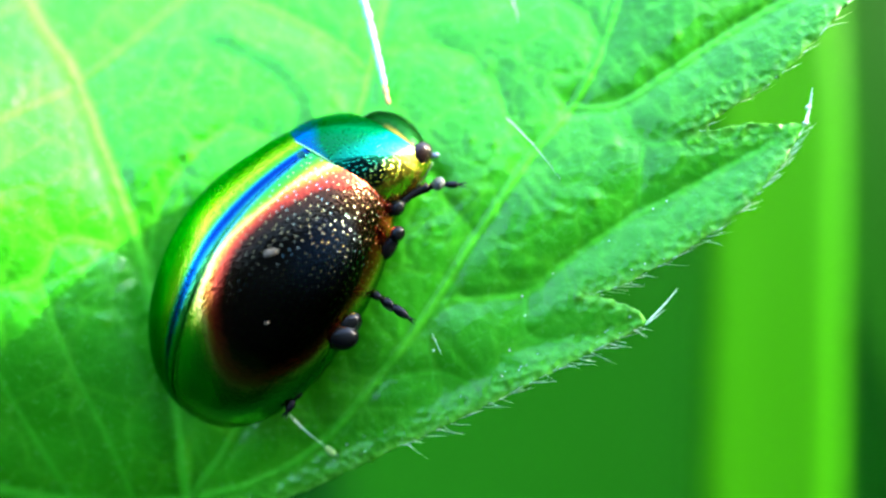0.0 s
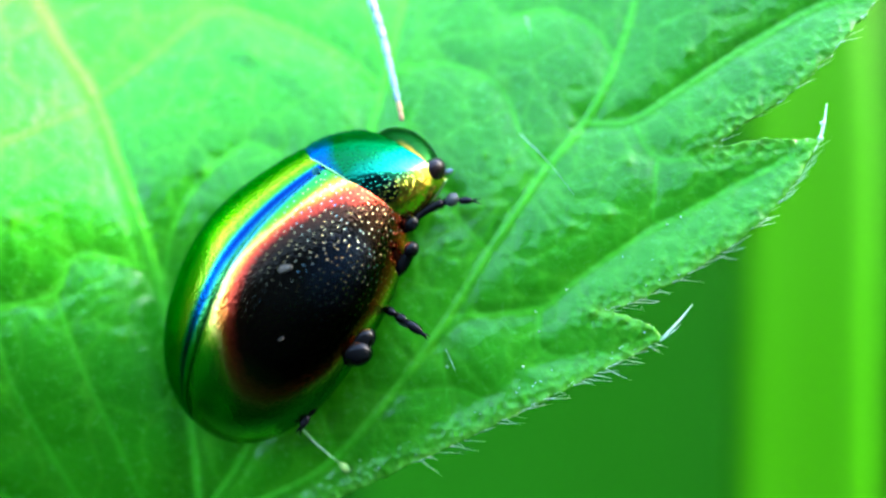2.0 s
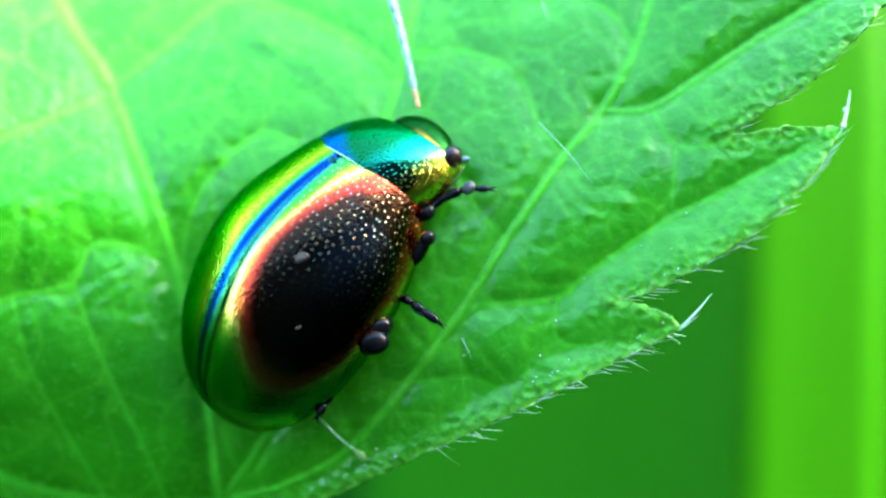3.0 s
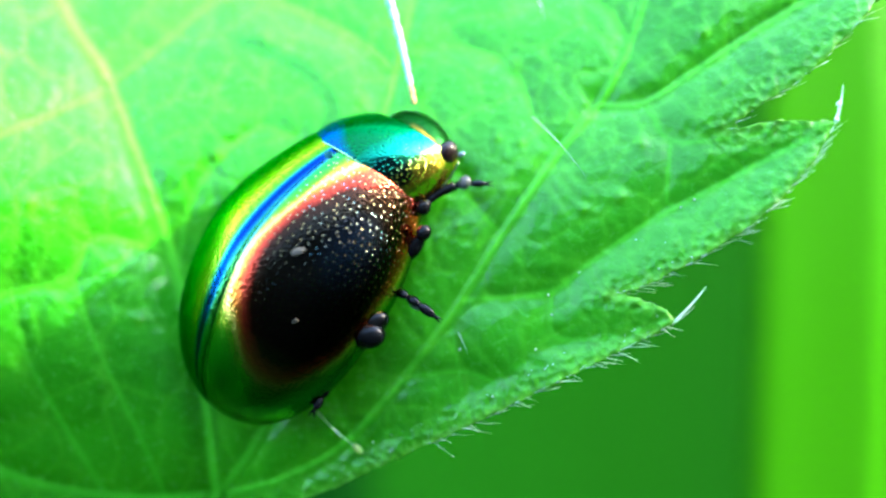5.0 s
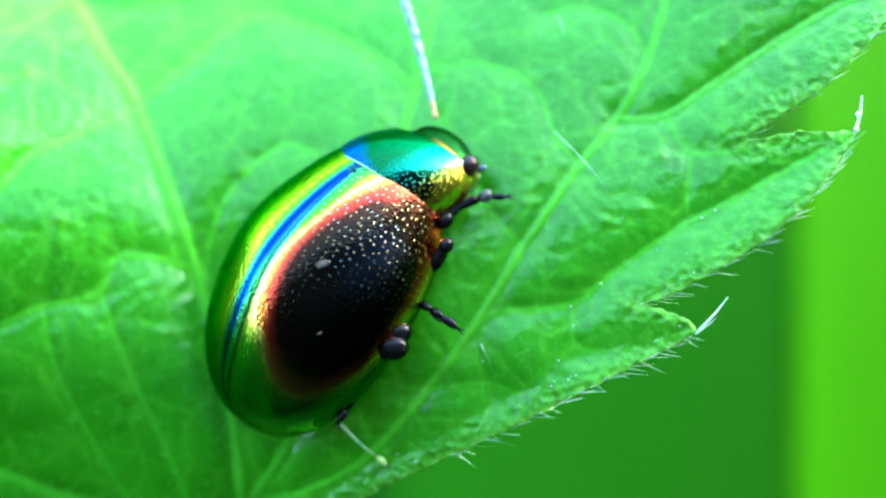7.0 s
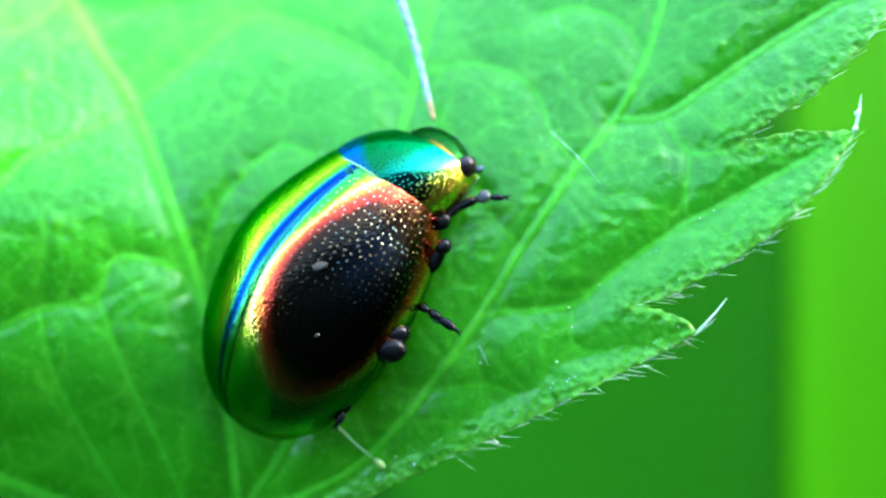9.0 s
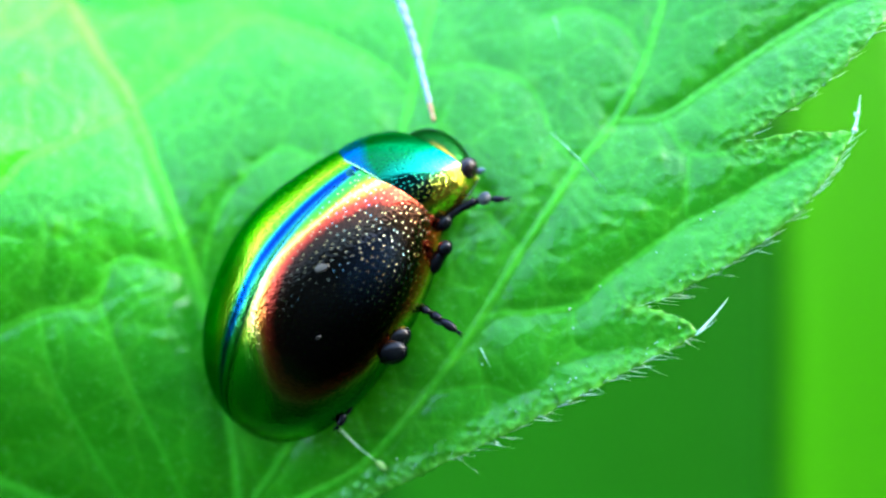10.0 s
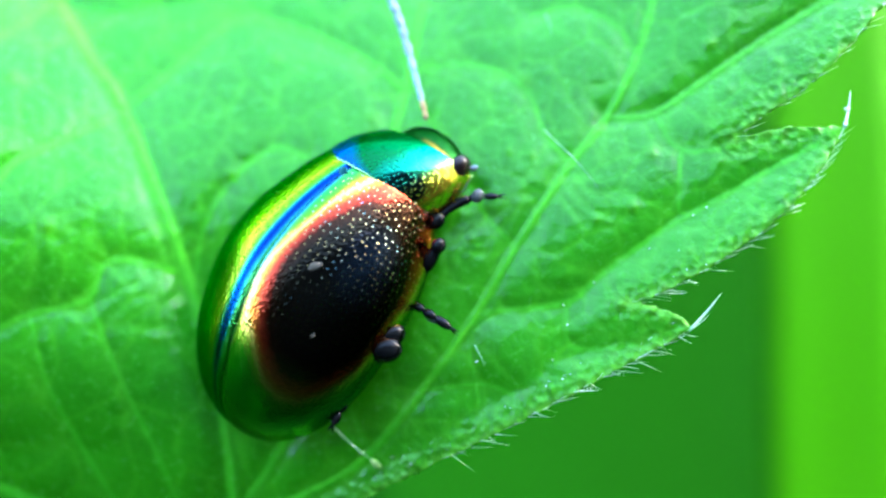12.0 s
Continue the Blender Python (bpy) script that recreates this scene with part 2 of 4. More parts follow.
def head_material():
    n = Nodes("head_metal")
    sep = n.tree.nodes.new("ShaderNodeSeparateXYZ")
    n.link(n.coord.outputs["UV"], sep.inputs[0])
    side = n.math("ADD", sep.outputs[0], n.math("MULTIPLY", n.math("SUBTRACT", n.noise(1500), 0.5), 0.12))
    tint = n.ramp(side, [(0.0, (0.5, 0.35, 0.1)), (0.20, (0.75, 0.50, 0.12)), (0.40, (0.72, 0.40, 0.04)), (0.48, (0.20, 0.16, 0.02)),
                         (0.54, (0.008, 0.04, 0.008)), (1, (0.005, 0.035, 0.012))])
    green = n.ramp(n.math("ADD", sep.outputs[1], n.math("MULTIPLY", side, 0.25)), [(0.60, (0, 0, 0)), (0.70, (1, 1, 1))])
    tint = n.mix(green, tint, (0.007, 0.045, 0.010))
    n.set(Base_Color=tint, Metallic=1.0, Roughness=0.38, Normal=n.bump(n.cells(7000), 0.4, 0.00002), Specular_Tint=(0.10, 0.40, 0.12))
    return n.mat


LEAF = leaf_material()
HAIR = plain("hair", (0.62, 0.84, 0.62), 0.3)
HAIR.seethrough((0.75, 0.98, 0.80), 0.6)
HAIR = HAIR.mat
KNOB = plain("knob", (0.30, 0.48, 0.16), 0.4)
KNOB.seethrough((0.35, 0.75, 0.05), 0.4)
KNOB = KNOB.mat
BEAD = plain("bead", (0.50, 0.68, 0.50), 0.06).mat
STEM = plain("stem_skin", (0.07, 0.36, 0.03), 0.5, 0, 0.0001, 900).mat
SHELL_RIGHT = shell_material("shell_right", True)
SHELL_LEFT = shell_material("shell_left", False)
COLLAR = collar_material()
HEAD = head_material()
TEAL = plain("teal_metal", (0.006, 0.05, 0.05), 0.25, 1.0, 0.000004, 9000).mat
RIMGOLD = plain("rim_metal", (0.22, 0.42, 0.18), 0.15, 1.0, 0.000004, 9000).mat
BLACK = plain("black_limb", (0.004, 0.005, 0.006), 0.09, 0.0, 0.000004)
BLACK.main.inputs["Specular IOR Level"].default_value = 0.35
BLACK.main.inputs["IOR"].default_value = 1.3
BLACK = BLACK.mat
EYE = plain("eye", (0.012, 0.007, 0.007), 0.25, 0, 0.000006, 30000)
EYE.main.inputs["Specular IOR Level"].default_value = 0.25
EYE = EYE.mat
HORN = plain("horn", (0.15, 0.23, 0.29), 0.28, 0.0, 0.00001).mat
AMBER = plain("amber", (0.32, 0.18, 0.06), 0.4).mat
PAD = plain("pad", (0.04, 0.055, 0.055), 0.5, 0, 0.00002).mat
DUST = plain("dust", (0.05, 0.040, 0.024), 0.8, 0, 0.00002).mat
CASE = plain("black_plastic", (0.012, 0.012, 0.013), 0.45, 0, 0.00002, 4000).mat
# one grass, its light put into the colour: sunlit, half lit and shaded
LIME = blade_material("lime_sunlit_blade", (0.015, 0.128, 0.001), (0.023, 0.16, 0.0015), (0.048, 0.235, 0.001))
FRESH = blade_material("half_lit_blade", (0.010, 0.095, 0.001), (0.016, 0.12, 0.0015), (0.032, 0.18, 0.001))
DEEP = blade_material("shaded_blade", (0.003, 0.050, 0.002), (0.006, 0.078, 0.003), (0.010, 0.115, 0.003))


def ground_material():
    n = Nodes("meadow_ground")
    c = n.ramp(n.noise(60, 6, 0.6), [(0.3, (0.010, 0.05, 0.006)), (0.5, (0.02, 0.16, 0.01)), (0.7, (0.05, 0.26, 0.015))])
    n.set(Base_Color=n.mix(n.noise(3, 3), c, (0.02, 0.18, 0.012)), Roughness=0.9, Normal=n.bump(n.noise(150, 5), 1.0, 0.02))
    return n.mat


GROUND = ground_material()


# ---- shapes ----
def mesh_of(name, bm, material, smooth=True):
    me = bpy.data.meshes.new(name)
    bm.to_mesh(me)
    bm.free()
    me.materials.append(material)
    if smooth:
        me.shade_smooth()
    return me


def part(name, bm, material, parent, label=""):
    ob = new(name, mesh_of(name, bm, material))
    ob.parent = parent
    return tagged(ob, label)


def tube(points, radii, sides=10, caps=True, bm=None):
    """A round, tapering limb along points (Vectors), with radii to match."""
    bm = bm or bmesh.new()
    rings = []
    side = None
    for i, p in enumerate(points):
        a, b = points[max(i - 1, 0)], points[min(i + 1, len(points) - 1)]
        way = (b - a).normalized()
        if side is None:
            side = way.orthogonal().normalized()
        side = (side - way * side.dot(way)).normalized()
        other = way.cross(side)
        rings.append([bm.verts.new(p + (side * math.cos(k * math.tau / sides) + other * math.sin(k * math.tau / sides)) * radii[i])
                      for k in range(sides)])
    for r, s in zip(rings, rings[1:]):
        for k in range(sides):
            bm.faces.new((r[k], r[(k + 1) % sides], s[(k + 1) % sides], s[k]))
    if caps:
        bm.faces.new(rings[0][::-1])
        bm.faces.new(rings[-1])
    return bm


def curve(points, steps=6):
    """A smooth line through points (Catmull-Rom)."""
    p = [points[0] * 2 - points[1], *points, points[-1] * 2 - points[-2]]
    out = []
    for a, b, c, d in zip(p, p[1:], p[2:], p[3:]):
        for k in range(steps):
            t = k / steps
            out.append(0.5 * (2 * b + (c - a) * t + (2 * a - 5 * b + 4 * c - d) * t * t + (3 * b - a - 3 * c + d) * t ** 3))
    return out + [points[-1]]


def limb(points, radii, steps=5, sides=10):
    """A smooth tube; radii are given at the points."""
    line = curve(points, steps)
    n = len(line) - 1
    r = [float(np.interp(i / n * (len(points) - 1), range(len(points)), radii)) for i in range(n + 1)]
    return tube(line, r, sides)


def ball(centre, radii, turn=None, rings=12, sides=18, shape=None, bm=None):
    """A closed egg form; shape(v) may reshape its unit vectors. UV: x across (0 at -y, 1 at +y), y along x."""
    bm = bm or bmesh.new()
    uv = bm.loops.layers.uv.verify()
    m = Matrix.Translation(centre) @ (turn.to_matrix().to_4x4() if turn else Matrix())
    rows, unit = [], {}
    for i in range(rings + 1):
        lat = math.pi * i / rings - math.pi / 2
        row = []
        for k in range(1 if i in (0, rings) else sides):
            lon = math.tau * k / sides
            v = Vector((math.sin(lat), math.cos(lat) * math.cos(lon), math.cos(lat) * math.sin(lon)))
            u = v.copy()
            if shape:
                v = shape(v)
            q = bm.verts.new(m @ Vector((v.x * radii[0], v.y * radii[1], v.z * radii[2])))
            unit[q] = (0.5 + math.atan2(u.y, max(u.z, 0.02)) / math.pi, 0.5 + u.x / 2)
            row.append(q)
        rows.append(row)
    for r, s in zip(rows, rows[1:]):
        for k in range(sides):
            a, b = r[k % len(r)], r[(k + 1) % len(r)]
            c, d = s[(k + 1) % len(s)], s[k % len(s)]
            f = bm.faces.new([q for q in dict.fromkeys((a, d, c, b))])
            for l in f.loops:
                l[uv].uv = unit[l.vert]
    return bm


# ---- the leaf's lie ----
def depth(u, v):
    """Height of the leaf over its mean plane in mm, by the sight lines' places on that plane."""
    w = -0.2 + 0.19 * u - 0.21 * v + 0.008 * u * u - 0.010 * v * v
    past = -5.35 - 0.28 * v - u   # beyond the midrib the blade turns up
    w = w + np.clip(0.20 + 0.08 * v, -0.12, 0.38) * 0.5 * (past + np.sqrt(past * past + 0.12))
    w = w - 0.055 * np.minimum(0, v + 1.5) ** 2 * np.clip((3.6 - u) / 5.5, 0, 1.3)
    w = w - 0.035 * np.maximum(0, v) ** 2 * np.clip((6 - u) / 6, 0, 1.2)   # the top bends away
    w = w - 0.95 * np.exp(-((u + 3.2) / 2.0) ** 2 - ((v + 1.4) / 2.1) ** 2)
    return np.clip(w, -3.5, 4.5)


VEINS = [   # width in mm, then points on the mean plane
    (0.13, [(-4.05, -5.4), (-4.34, -3.05), (-5.05, -0.34), (-6.28, 3.07), (-6.99, 4.25), (-7.81, 5.89), (-8.52, 8.25)]),
    (0.09, [(-4.05, -5.4), (-3.11, -3.99), (-1.69, -0.69), (-0.69, 2.48), (-0.28, 4.13), (0.13, 5.89), (0.42, 8.25)]),
    (0.08, [(-4.05, -5.4), (-2.64, -5.02), (-1.29, -4.18), (0.52, -1.96), (1.81, 0.05), (3.01, 1.78), (3.84, 2.78), (4.48, 4.07), (4.95, 5.66), (5.6, 8.25)]),
    (0.07, [(3.84, 2.74), (4.78, 2.8), (5.95, 3.54), (7.48, 4.54), (8.89, 5.31), (10.07, 5.54)]),
    (0.06, [(1.13, -1.31), (2.84, -1.16), (3.54, -0.64), (4.89, 0.31), (6.42, 1.13), (7.84, 1.89), (8.78, 2.39)]),
    (0.05, [(2.86, -1.19), (2.92, -2.05), (3.84, -2.13), (4.78, -1.93), (5.42, -1.75)]),
    (0.05, [(1.81, 0.05), (1.19, 0.72), (0.92, 1.31), (0.19, 1.66)]),
    (0.05, [(3.01, 1.78), (2.48, 2.42), (2.07, 3.42), (1.01, 3.92), (-0.05, 3.8), (-0.52, 3.42)]),
    (0.05, [(4.48, 4.07), (3.95, 4.78), (3.13, 5.09), (2.31, 4.95)]),
    (0.05, [(4.84, 2.78), (5.36, 2.04), (6.54, 2.11), (7.72, 2.31), (8.78, 2.41)]),
    (0.04, [(5.36, 2.04), (5.27, 0.84), (5.48, 0.66)]),
    (0.07, [(-6.28, 3.07), (-5.22, 3.89), (-3.93, 4.89), (-2.64, 4.69), (-1.11, 3.95), (-0.52, 3.42)]),
    (0.05, [(-4.87, -0.69), (-4.69, 0.48), (-4.16, 1.42), (-3.22, 2.22), (-2.52, 2.01)]),
    (0.07, [(-6.4, 2.95), (-7.69, 2.36), (-8.52, 1.99), (-9.22, 1.25), (-10.64, 0.25)]),
    (0.06, [(-5.08, -0.34), (-6.61, -0.08), (-7.05, -0.87), (-8.28, -1.16), (-9.22, -1.58), (-10.87, -2.34)]),
    (0.05, [(-7.05, -0.87), (-6.46, -2.46), (-5.69, -4.11), (-5.16, -5.4)]),
    (0.05, [(-8.28, -1.16), (-7.93, -2.58), (-7.11, -4.11), (-6.34, -5.4)]),
    (0.09, [(-4.05, -5.4), (-5.69, -5.46), (-7.69, -5.16), (-9.22, -4.58), (-11.11, -4.11)]),
    (0.05, [(-1.29, -4.18), (-1.69, -3.28), (-1.81, -2.46)]),
    (0.05, [(-7.58, 5.42), (-8.52, 4.72), (-9.69, 4.48), (-10.99, 3.78)]),
    (0.04, [(-0.28, -2.93), (1.01, -2.81), (1.72, -3.05)]),
    (0.03, [(0.78, -1.87), (0.89, -2.58), (0.99, -3.19)]),
]
CREASES = [   # folds along the margin: depth in mm, then points
    (0.20, [(-2.16, -5.02), (-0.99, -4.48), (0.19, -3.85), (1.36, -3.19), (2.54, -2.52), (3.25, -2.2)]),
    (0.08, [(2.84, -1.16), (3.54, -0.64), (4.89, 0.31), (6.42, 1.13), (7.84, 1.89), (8.78, 2.39)]),
    (0.08, [(3.84, 2.74), (4.78, 2.8), (5.95, 3.54), (7.48, 4.54), (8.89, 5.31), (10.07, 5.54)]),
]
WARTS = [   # small swellings: place and radius in mm
    ((-3.11, 4.07), 0.15), ((2.05, 3.56), 0.17), ((4.31, 0.84), 0.13), ((4.73, 2.01), 0.14), ((6.01, 4.31), 0.12), ((-4.07, 1.66), 0.13), ((-7.89, 0.66), 0.16),
    ((1.72, 2.06), 0.10), ((4.05, -1.22), 0.12), ((-1.11, 2.84), 0.16), ((6.42, 3.31), 0.09), ((2.19, 1.99), 0.09), ((7.48, 3.89), 0.10), ((-8.52, 3.78), 0.15),
    ((-5.69, -1.75), 0.1), ((3.54, 0.6), 0.08), ((6.19, 1.78), 0.08), ((7.01, 1.31), 0.09), ((5.48, -0.11), 0.08), ((0.89, 0.25), 0.08)]
OUTLINE = [
    (-4.05, -6.4), (-3.11, -5.81), (-2.05, -5.4), (-0.99, -4.93), (0.19, -4.36), (1.36, -3.85), (2.54, -3.24), (3.72, -2.67), (4.78, -2.13), (5.52, -1.75),
    (5.2, -1.44), (4.73, -1.25), (4.13, -1.18),
    (4.89, -0.98), (5.95, -0.44), (6.95, 0.19), (7.72, 0.84), (8.42, 1.66), (8.87, 2.47),
    (8.07, 2.48), (7.13, 2.4), (6.48, 2.25),
    (7.25, 2.81), (8.07, 3.31), (8.72, 3.92), (9.36, 4.6), (10.13, 5.54),
    (9.13, 5.78), (8.42, 5.89), (9.6, 6.72), (11.01, 8.72), (8.42, 10.13), (2.54, 11.31), (-4.52, 11.07), (-11.58, 10.13),
    (-14.52, 6.36), (-15.34, 1.66), (-14.87, -1.87), (-13.69, -4.46), (-11.58, -6.58), (-8.05, -7.28), (-5.34, -6.81)]


def on_leaf(p, lift=0.0):
    """The place, in metres in the leaf's frame, over the point p of the mean plane."""
    w = float(depth(p[0], p[1])) + relief_at(p) + lift
    s = (REACH - w) / REACH
    return Vector((p[0] * s, p[1] * s, w)) * MM


def off_leaf(p, w):
    s = (REACH - w) / REACH
    return Vector((p[0] * s, p[1] * s, w)) * MM


def line_gap(P, pts):
    """Distance of each point of P from a line of points."""
    best = np.full(len(P), 1e9)
    for a, b in zip(pts[:-1], pts[1:]):
        a, b = np.array(a), np.array(b)
        ab = b - a
        t = np.clip(((P - a) @ ab) / (ab @ ab), 0, 1)
        best = np.minimum(best, np.hypot(*(P - a - t[:, None] * ab).T))
    return best


SMOOTH = [(w, np.array([q[:] for q in curve([Vector(p) for p in pts], 4)])) for w, pts in VEINS]
FOLDS = [(w, np.array([q[:] for q in curve([Vector(p) for p in pts], 4)])) for w, pts in CREASES]
CORNERS = np.array(OUTLINE + OUTLINE[:1])


def ragged():
    """The outline with a finely uneven edge."""
    out = []
    for a, b in zip(CORNERS[:-1], CORNERS[1:]):
        long = np.hypot(*(b - a))
        off = np.array([b[1] - a[1], a[0] - b[0]]) / long
        count = 8 if long < 2.2 else 1
        for k in range(count):
            q = a + (b - a) * k / count
            shift = 0.07 * noise.noise((q[0] * 4.0, q[1] * 4.0, 21.0)) if k else 0.0
            out.append(q + off * shift)
    return np.array(out + out[:1])


RIM = ragged()
MESHES = np.random.default_rng(8).uniform((-16, -7.6), (11.4, 12), (620, 2))   # seeds of the small fields between the finest veins


def net_of(P):
    """Distance to the border of the small fields, in mm."""
    near, second = np.full(len(P), 1e9), np.full(len(P), 1e9)
    wave = np.stack([0.16 * np.sin(P[:, 1] * 3.1 + P[:, 0]), 0.16 * np.sin(P[:, 0] * 2.7 - P[:, 1])], 1)
    Q = P + wave
    for c in MESHES:
        g = np.hypot(Q[:, 0] - c[0], Q[:, 1] - c[1])
        second = np.minimum(second, np.maximum(g, near))
        near = np.minimum(near, g)
    return (second - near) / 2


def relief(P):
    """Quilted relief in mm: veins lie in grooves, the fields between them swell. Also the veins' mark."""
    swell, mark = np.zeros(len(P)), np.zeros(len(P))
    lift = np.full(len(P), 1.0)
    for w, line in SMOOTH:
        g = line_gap(P, line)
        g0 = np.sqrt(g * g + 0.004) - 0.063
        lift = lift * (1 - np.exp(-g0 / (0.55 if w > 0.055 else 0.32)) * (0.72 if w > 0.1 else 0.5 if w == 0.08 else 0.82 if w > 0.055 else 0.5))
        if w >= 0.07:   # a raised cord in a furrow
            swell += w * (0.5 * np.exp(-(g / (0.95 * w)) ** 2) - 0.5 * np.exp(-(g / (2.3 * w)) ** 2))
        mark = np.maximum(mark, np.exp(-(g / w) ** 2) * (1.0 if w >= 0.08 else 0.40 + 6 * w))
    rim = line_gap(P, RIM)
    swell = swell + 0.27 * lift - 0.02 * np.exp(-(rim / 0.14))
    for deep, line in FOLDS:
        swell = swell - deep * np.exp(-np.sqrt(line_gap(P, line) ** 2 + 0.01) / 0.8)
    gap = net_of(P)
    swell = swell + 0.018 * (1 - np.exp(-gap / 0.12)) * np.clip(rim / 0.3, 0, 1)
    twig = np.exp(-(gap / 0.045) ** 2) * np.clip(rim / 0.3, 0, 1)
    swell = swell + 0.025 * mark ** 2
    wart = np.zeros(len(P))
    for p, r in WARTS:
        g = np.hypot(P[:, 0] - p[0], P[:, 1] - p[1])
        swell += 0.42 * r * np.exp(-(g / r) ** 2)
        wart = np.maximum(wart, np.exp(-(g / r / 1.1) ** 4))
    return swell, mark, rim, wart, twig


def relief_at(p):
    return float(relief(np.array([p], dtype=float))[0][0])


def inside(P):
    x, y = P[:, 0], P[:, 1]
    hit = np.zeros(len(P), bool)
    for (ax, ay), (bx, by) in zip(RIM[:-1], RIM[1:]):
        cross = (ay > y) != (by > y)
        with np.errstate(divide="ignore", invalid="ignore"):
            hit ^= cross & (x < (bx - ax) * (y - ay) / (by - ay) + ax)
    return hit


def to_rim(P):
    best, place = np.full(len(P), 1e9), P.copy()
    for a, b in zip(RIM[:-1], RIM[1:]):
        ab = b - a
        t = np.clip(((P - a) @ ab) / (ab @ ab), 0, 1)
        q = a + t[:, None] * ab
        g = np.hypot(*(P - q).T)
        near = g < best
        best[near], place[near] = g[near], q[near]
    return place


def leaf_blade(parent):
    step = 0.055
    us, vs = np.arange(-16, 11.2, step), np.arange(-7.6, 12, step)
    U, V = np.meshgrid(us, vs)
    P = np.stack([U.ravel(), V.ravel()], 1)
    ins = inside(P)
    nu, nv = len(us), len(vs)
    I = np.arange(nu * nv).reshape(nv, nu)
    quads = np.stack([I[:-1, :-1], I[:-1, 1:], I[1:, 1:], I[1:, :-1]], -1).reshape(-1, 4)
    quads = quads[ins[quads].any(1)]
    used = np.unique(quads)
    Q = P[used]
    out = ~ins[used]
    Q[out] = to_rim(Q[out])
    new_of = np.zeros(len(P), int)
    new_of[used] = np.arange(len(used))
    swell, mark, rim, wart, twig = relief(Q)
    rough = np.array([noise.fractal((p[0] * 1.3, p[1] * 1.3, 0.0), 1.0, 2.0, 4) for p in Q])
    w = depth(Q[:, 0], Q[:, 1]) + swell + 0.012 * rough
    pebbles = np.array([noise.noise((p[0] * 7.0, p[1] * 7.0, 3.0)) for p in Q])
    w = w + 0.022 * np.array([abs(noise.noise((p[0] * 2.6, p[1] * 2.6, 9.0))) for p in Q])
    w = w + 0.055 * np.maximum(pebbles, -0.2) * np.exp(-(rim / 0.42) ** 2)
    s = (REACH - w) / REACH
    co = np.stack([Q[:, 0] * s, Q[:, 1] * s, w], 1) * MM
    me = bpy.data.meshes.new("leaf_blade")
    me.from_pydata(co.tolist(), [], new_of[quads].tolist())
    me.update()
    for name, values in (("vein", mark), ("rim", np.exp(-rim / 0.09)), ("wart", wart), ("twig", twig), ("border", np.exp(-(rim / 0.5) ** 2))):
        a = me.attributes.new(name, "FLOAT", "POINT")
        a.data.foreach_set("value", values.astype(np.float32))
    me.materials.append(LEAF)
    me.shade_smooth()
    ob = new("leaf_blade", me)
    ob.parent = parent
    ob.matrix_basis = STAND
    thick = ob.modifiers.new("thickness", "SOLIDIFY")
    thick.thickness, thick.offset = 0.08 * MM, -1
    return tagged(ob, "bright green quilted leaf blade with toothed hairy margin")


def hair(parent, foot, tip, thick, name="hair", bend=0.06):
    mid = (foot + tip) / 2 + Vector((0, 0, 1)) * (tip - foot).length * bend
    return part(name, limb([foot, mid, tip], [thick * MM, thick * 0.7 * MM, thick * 0.12 * MM], 4, 6), HAIR, parent)


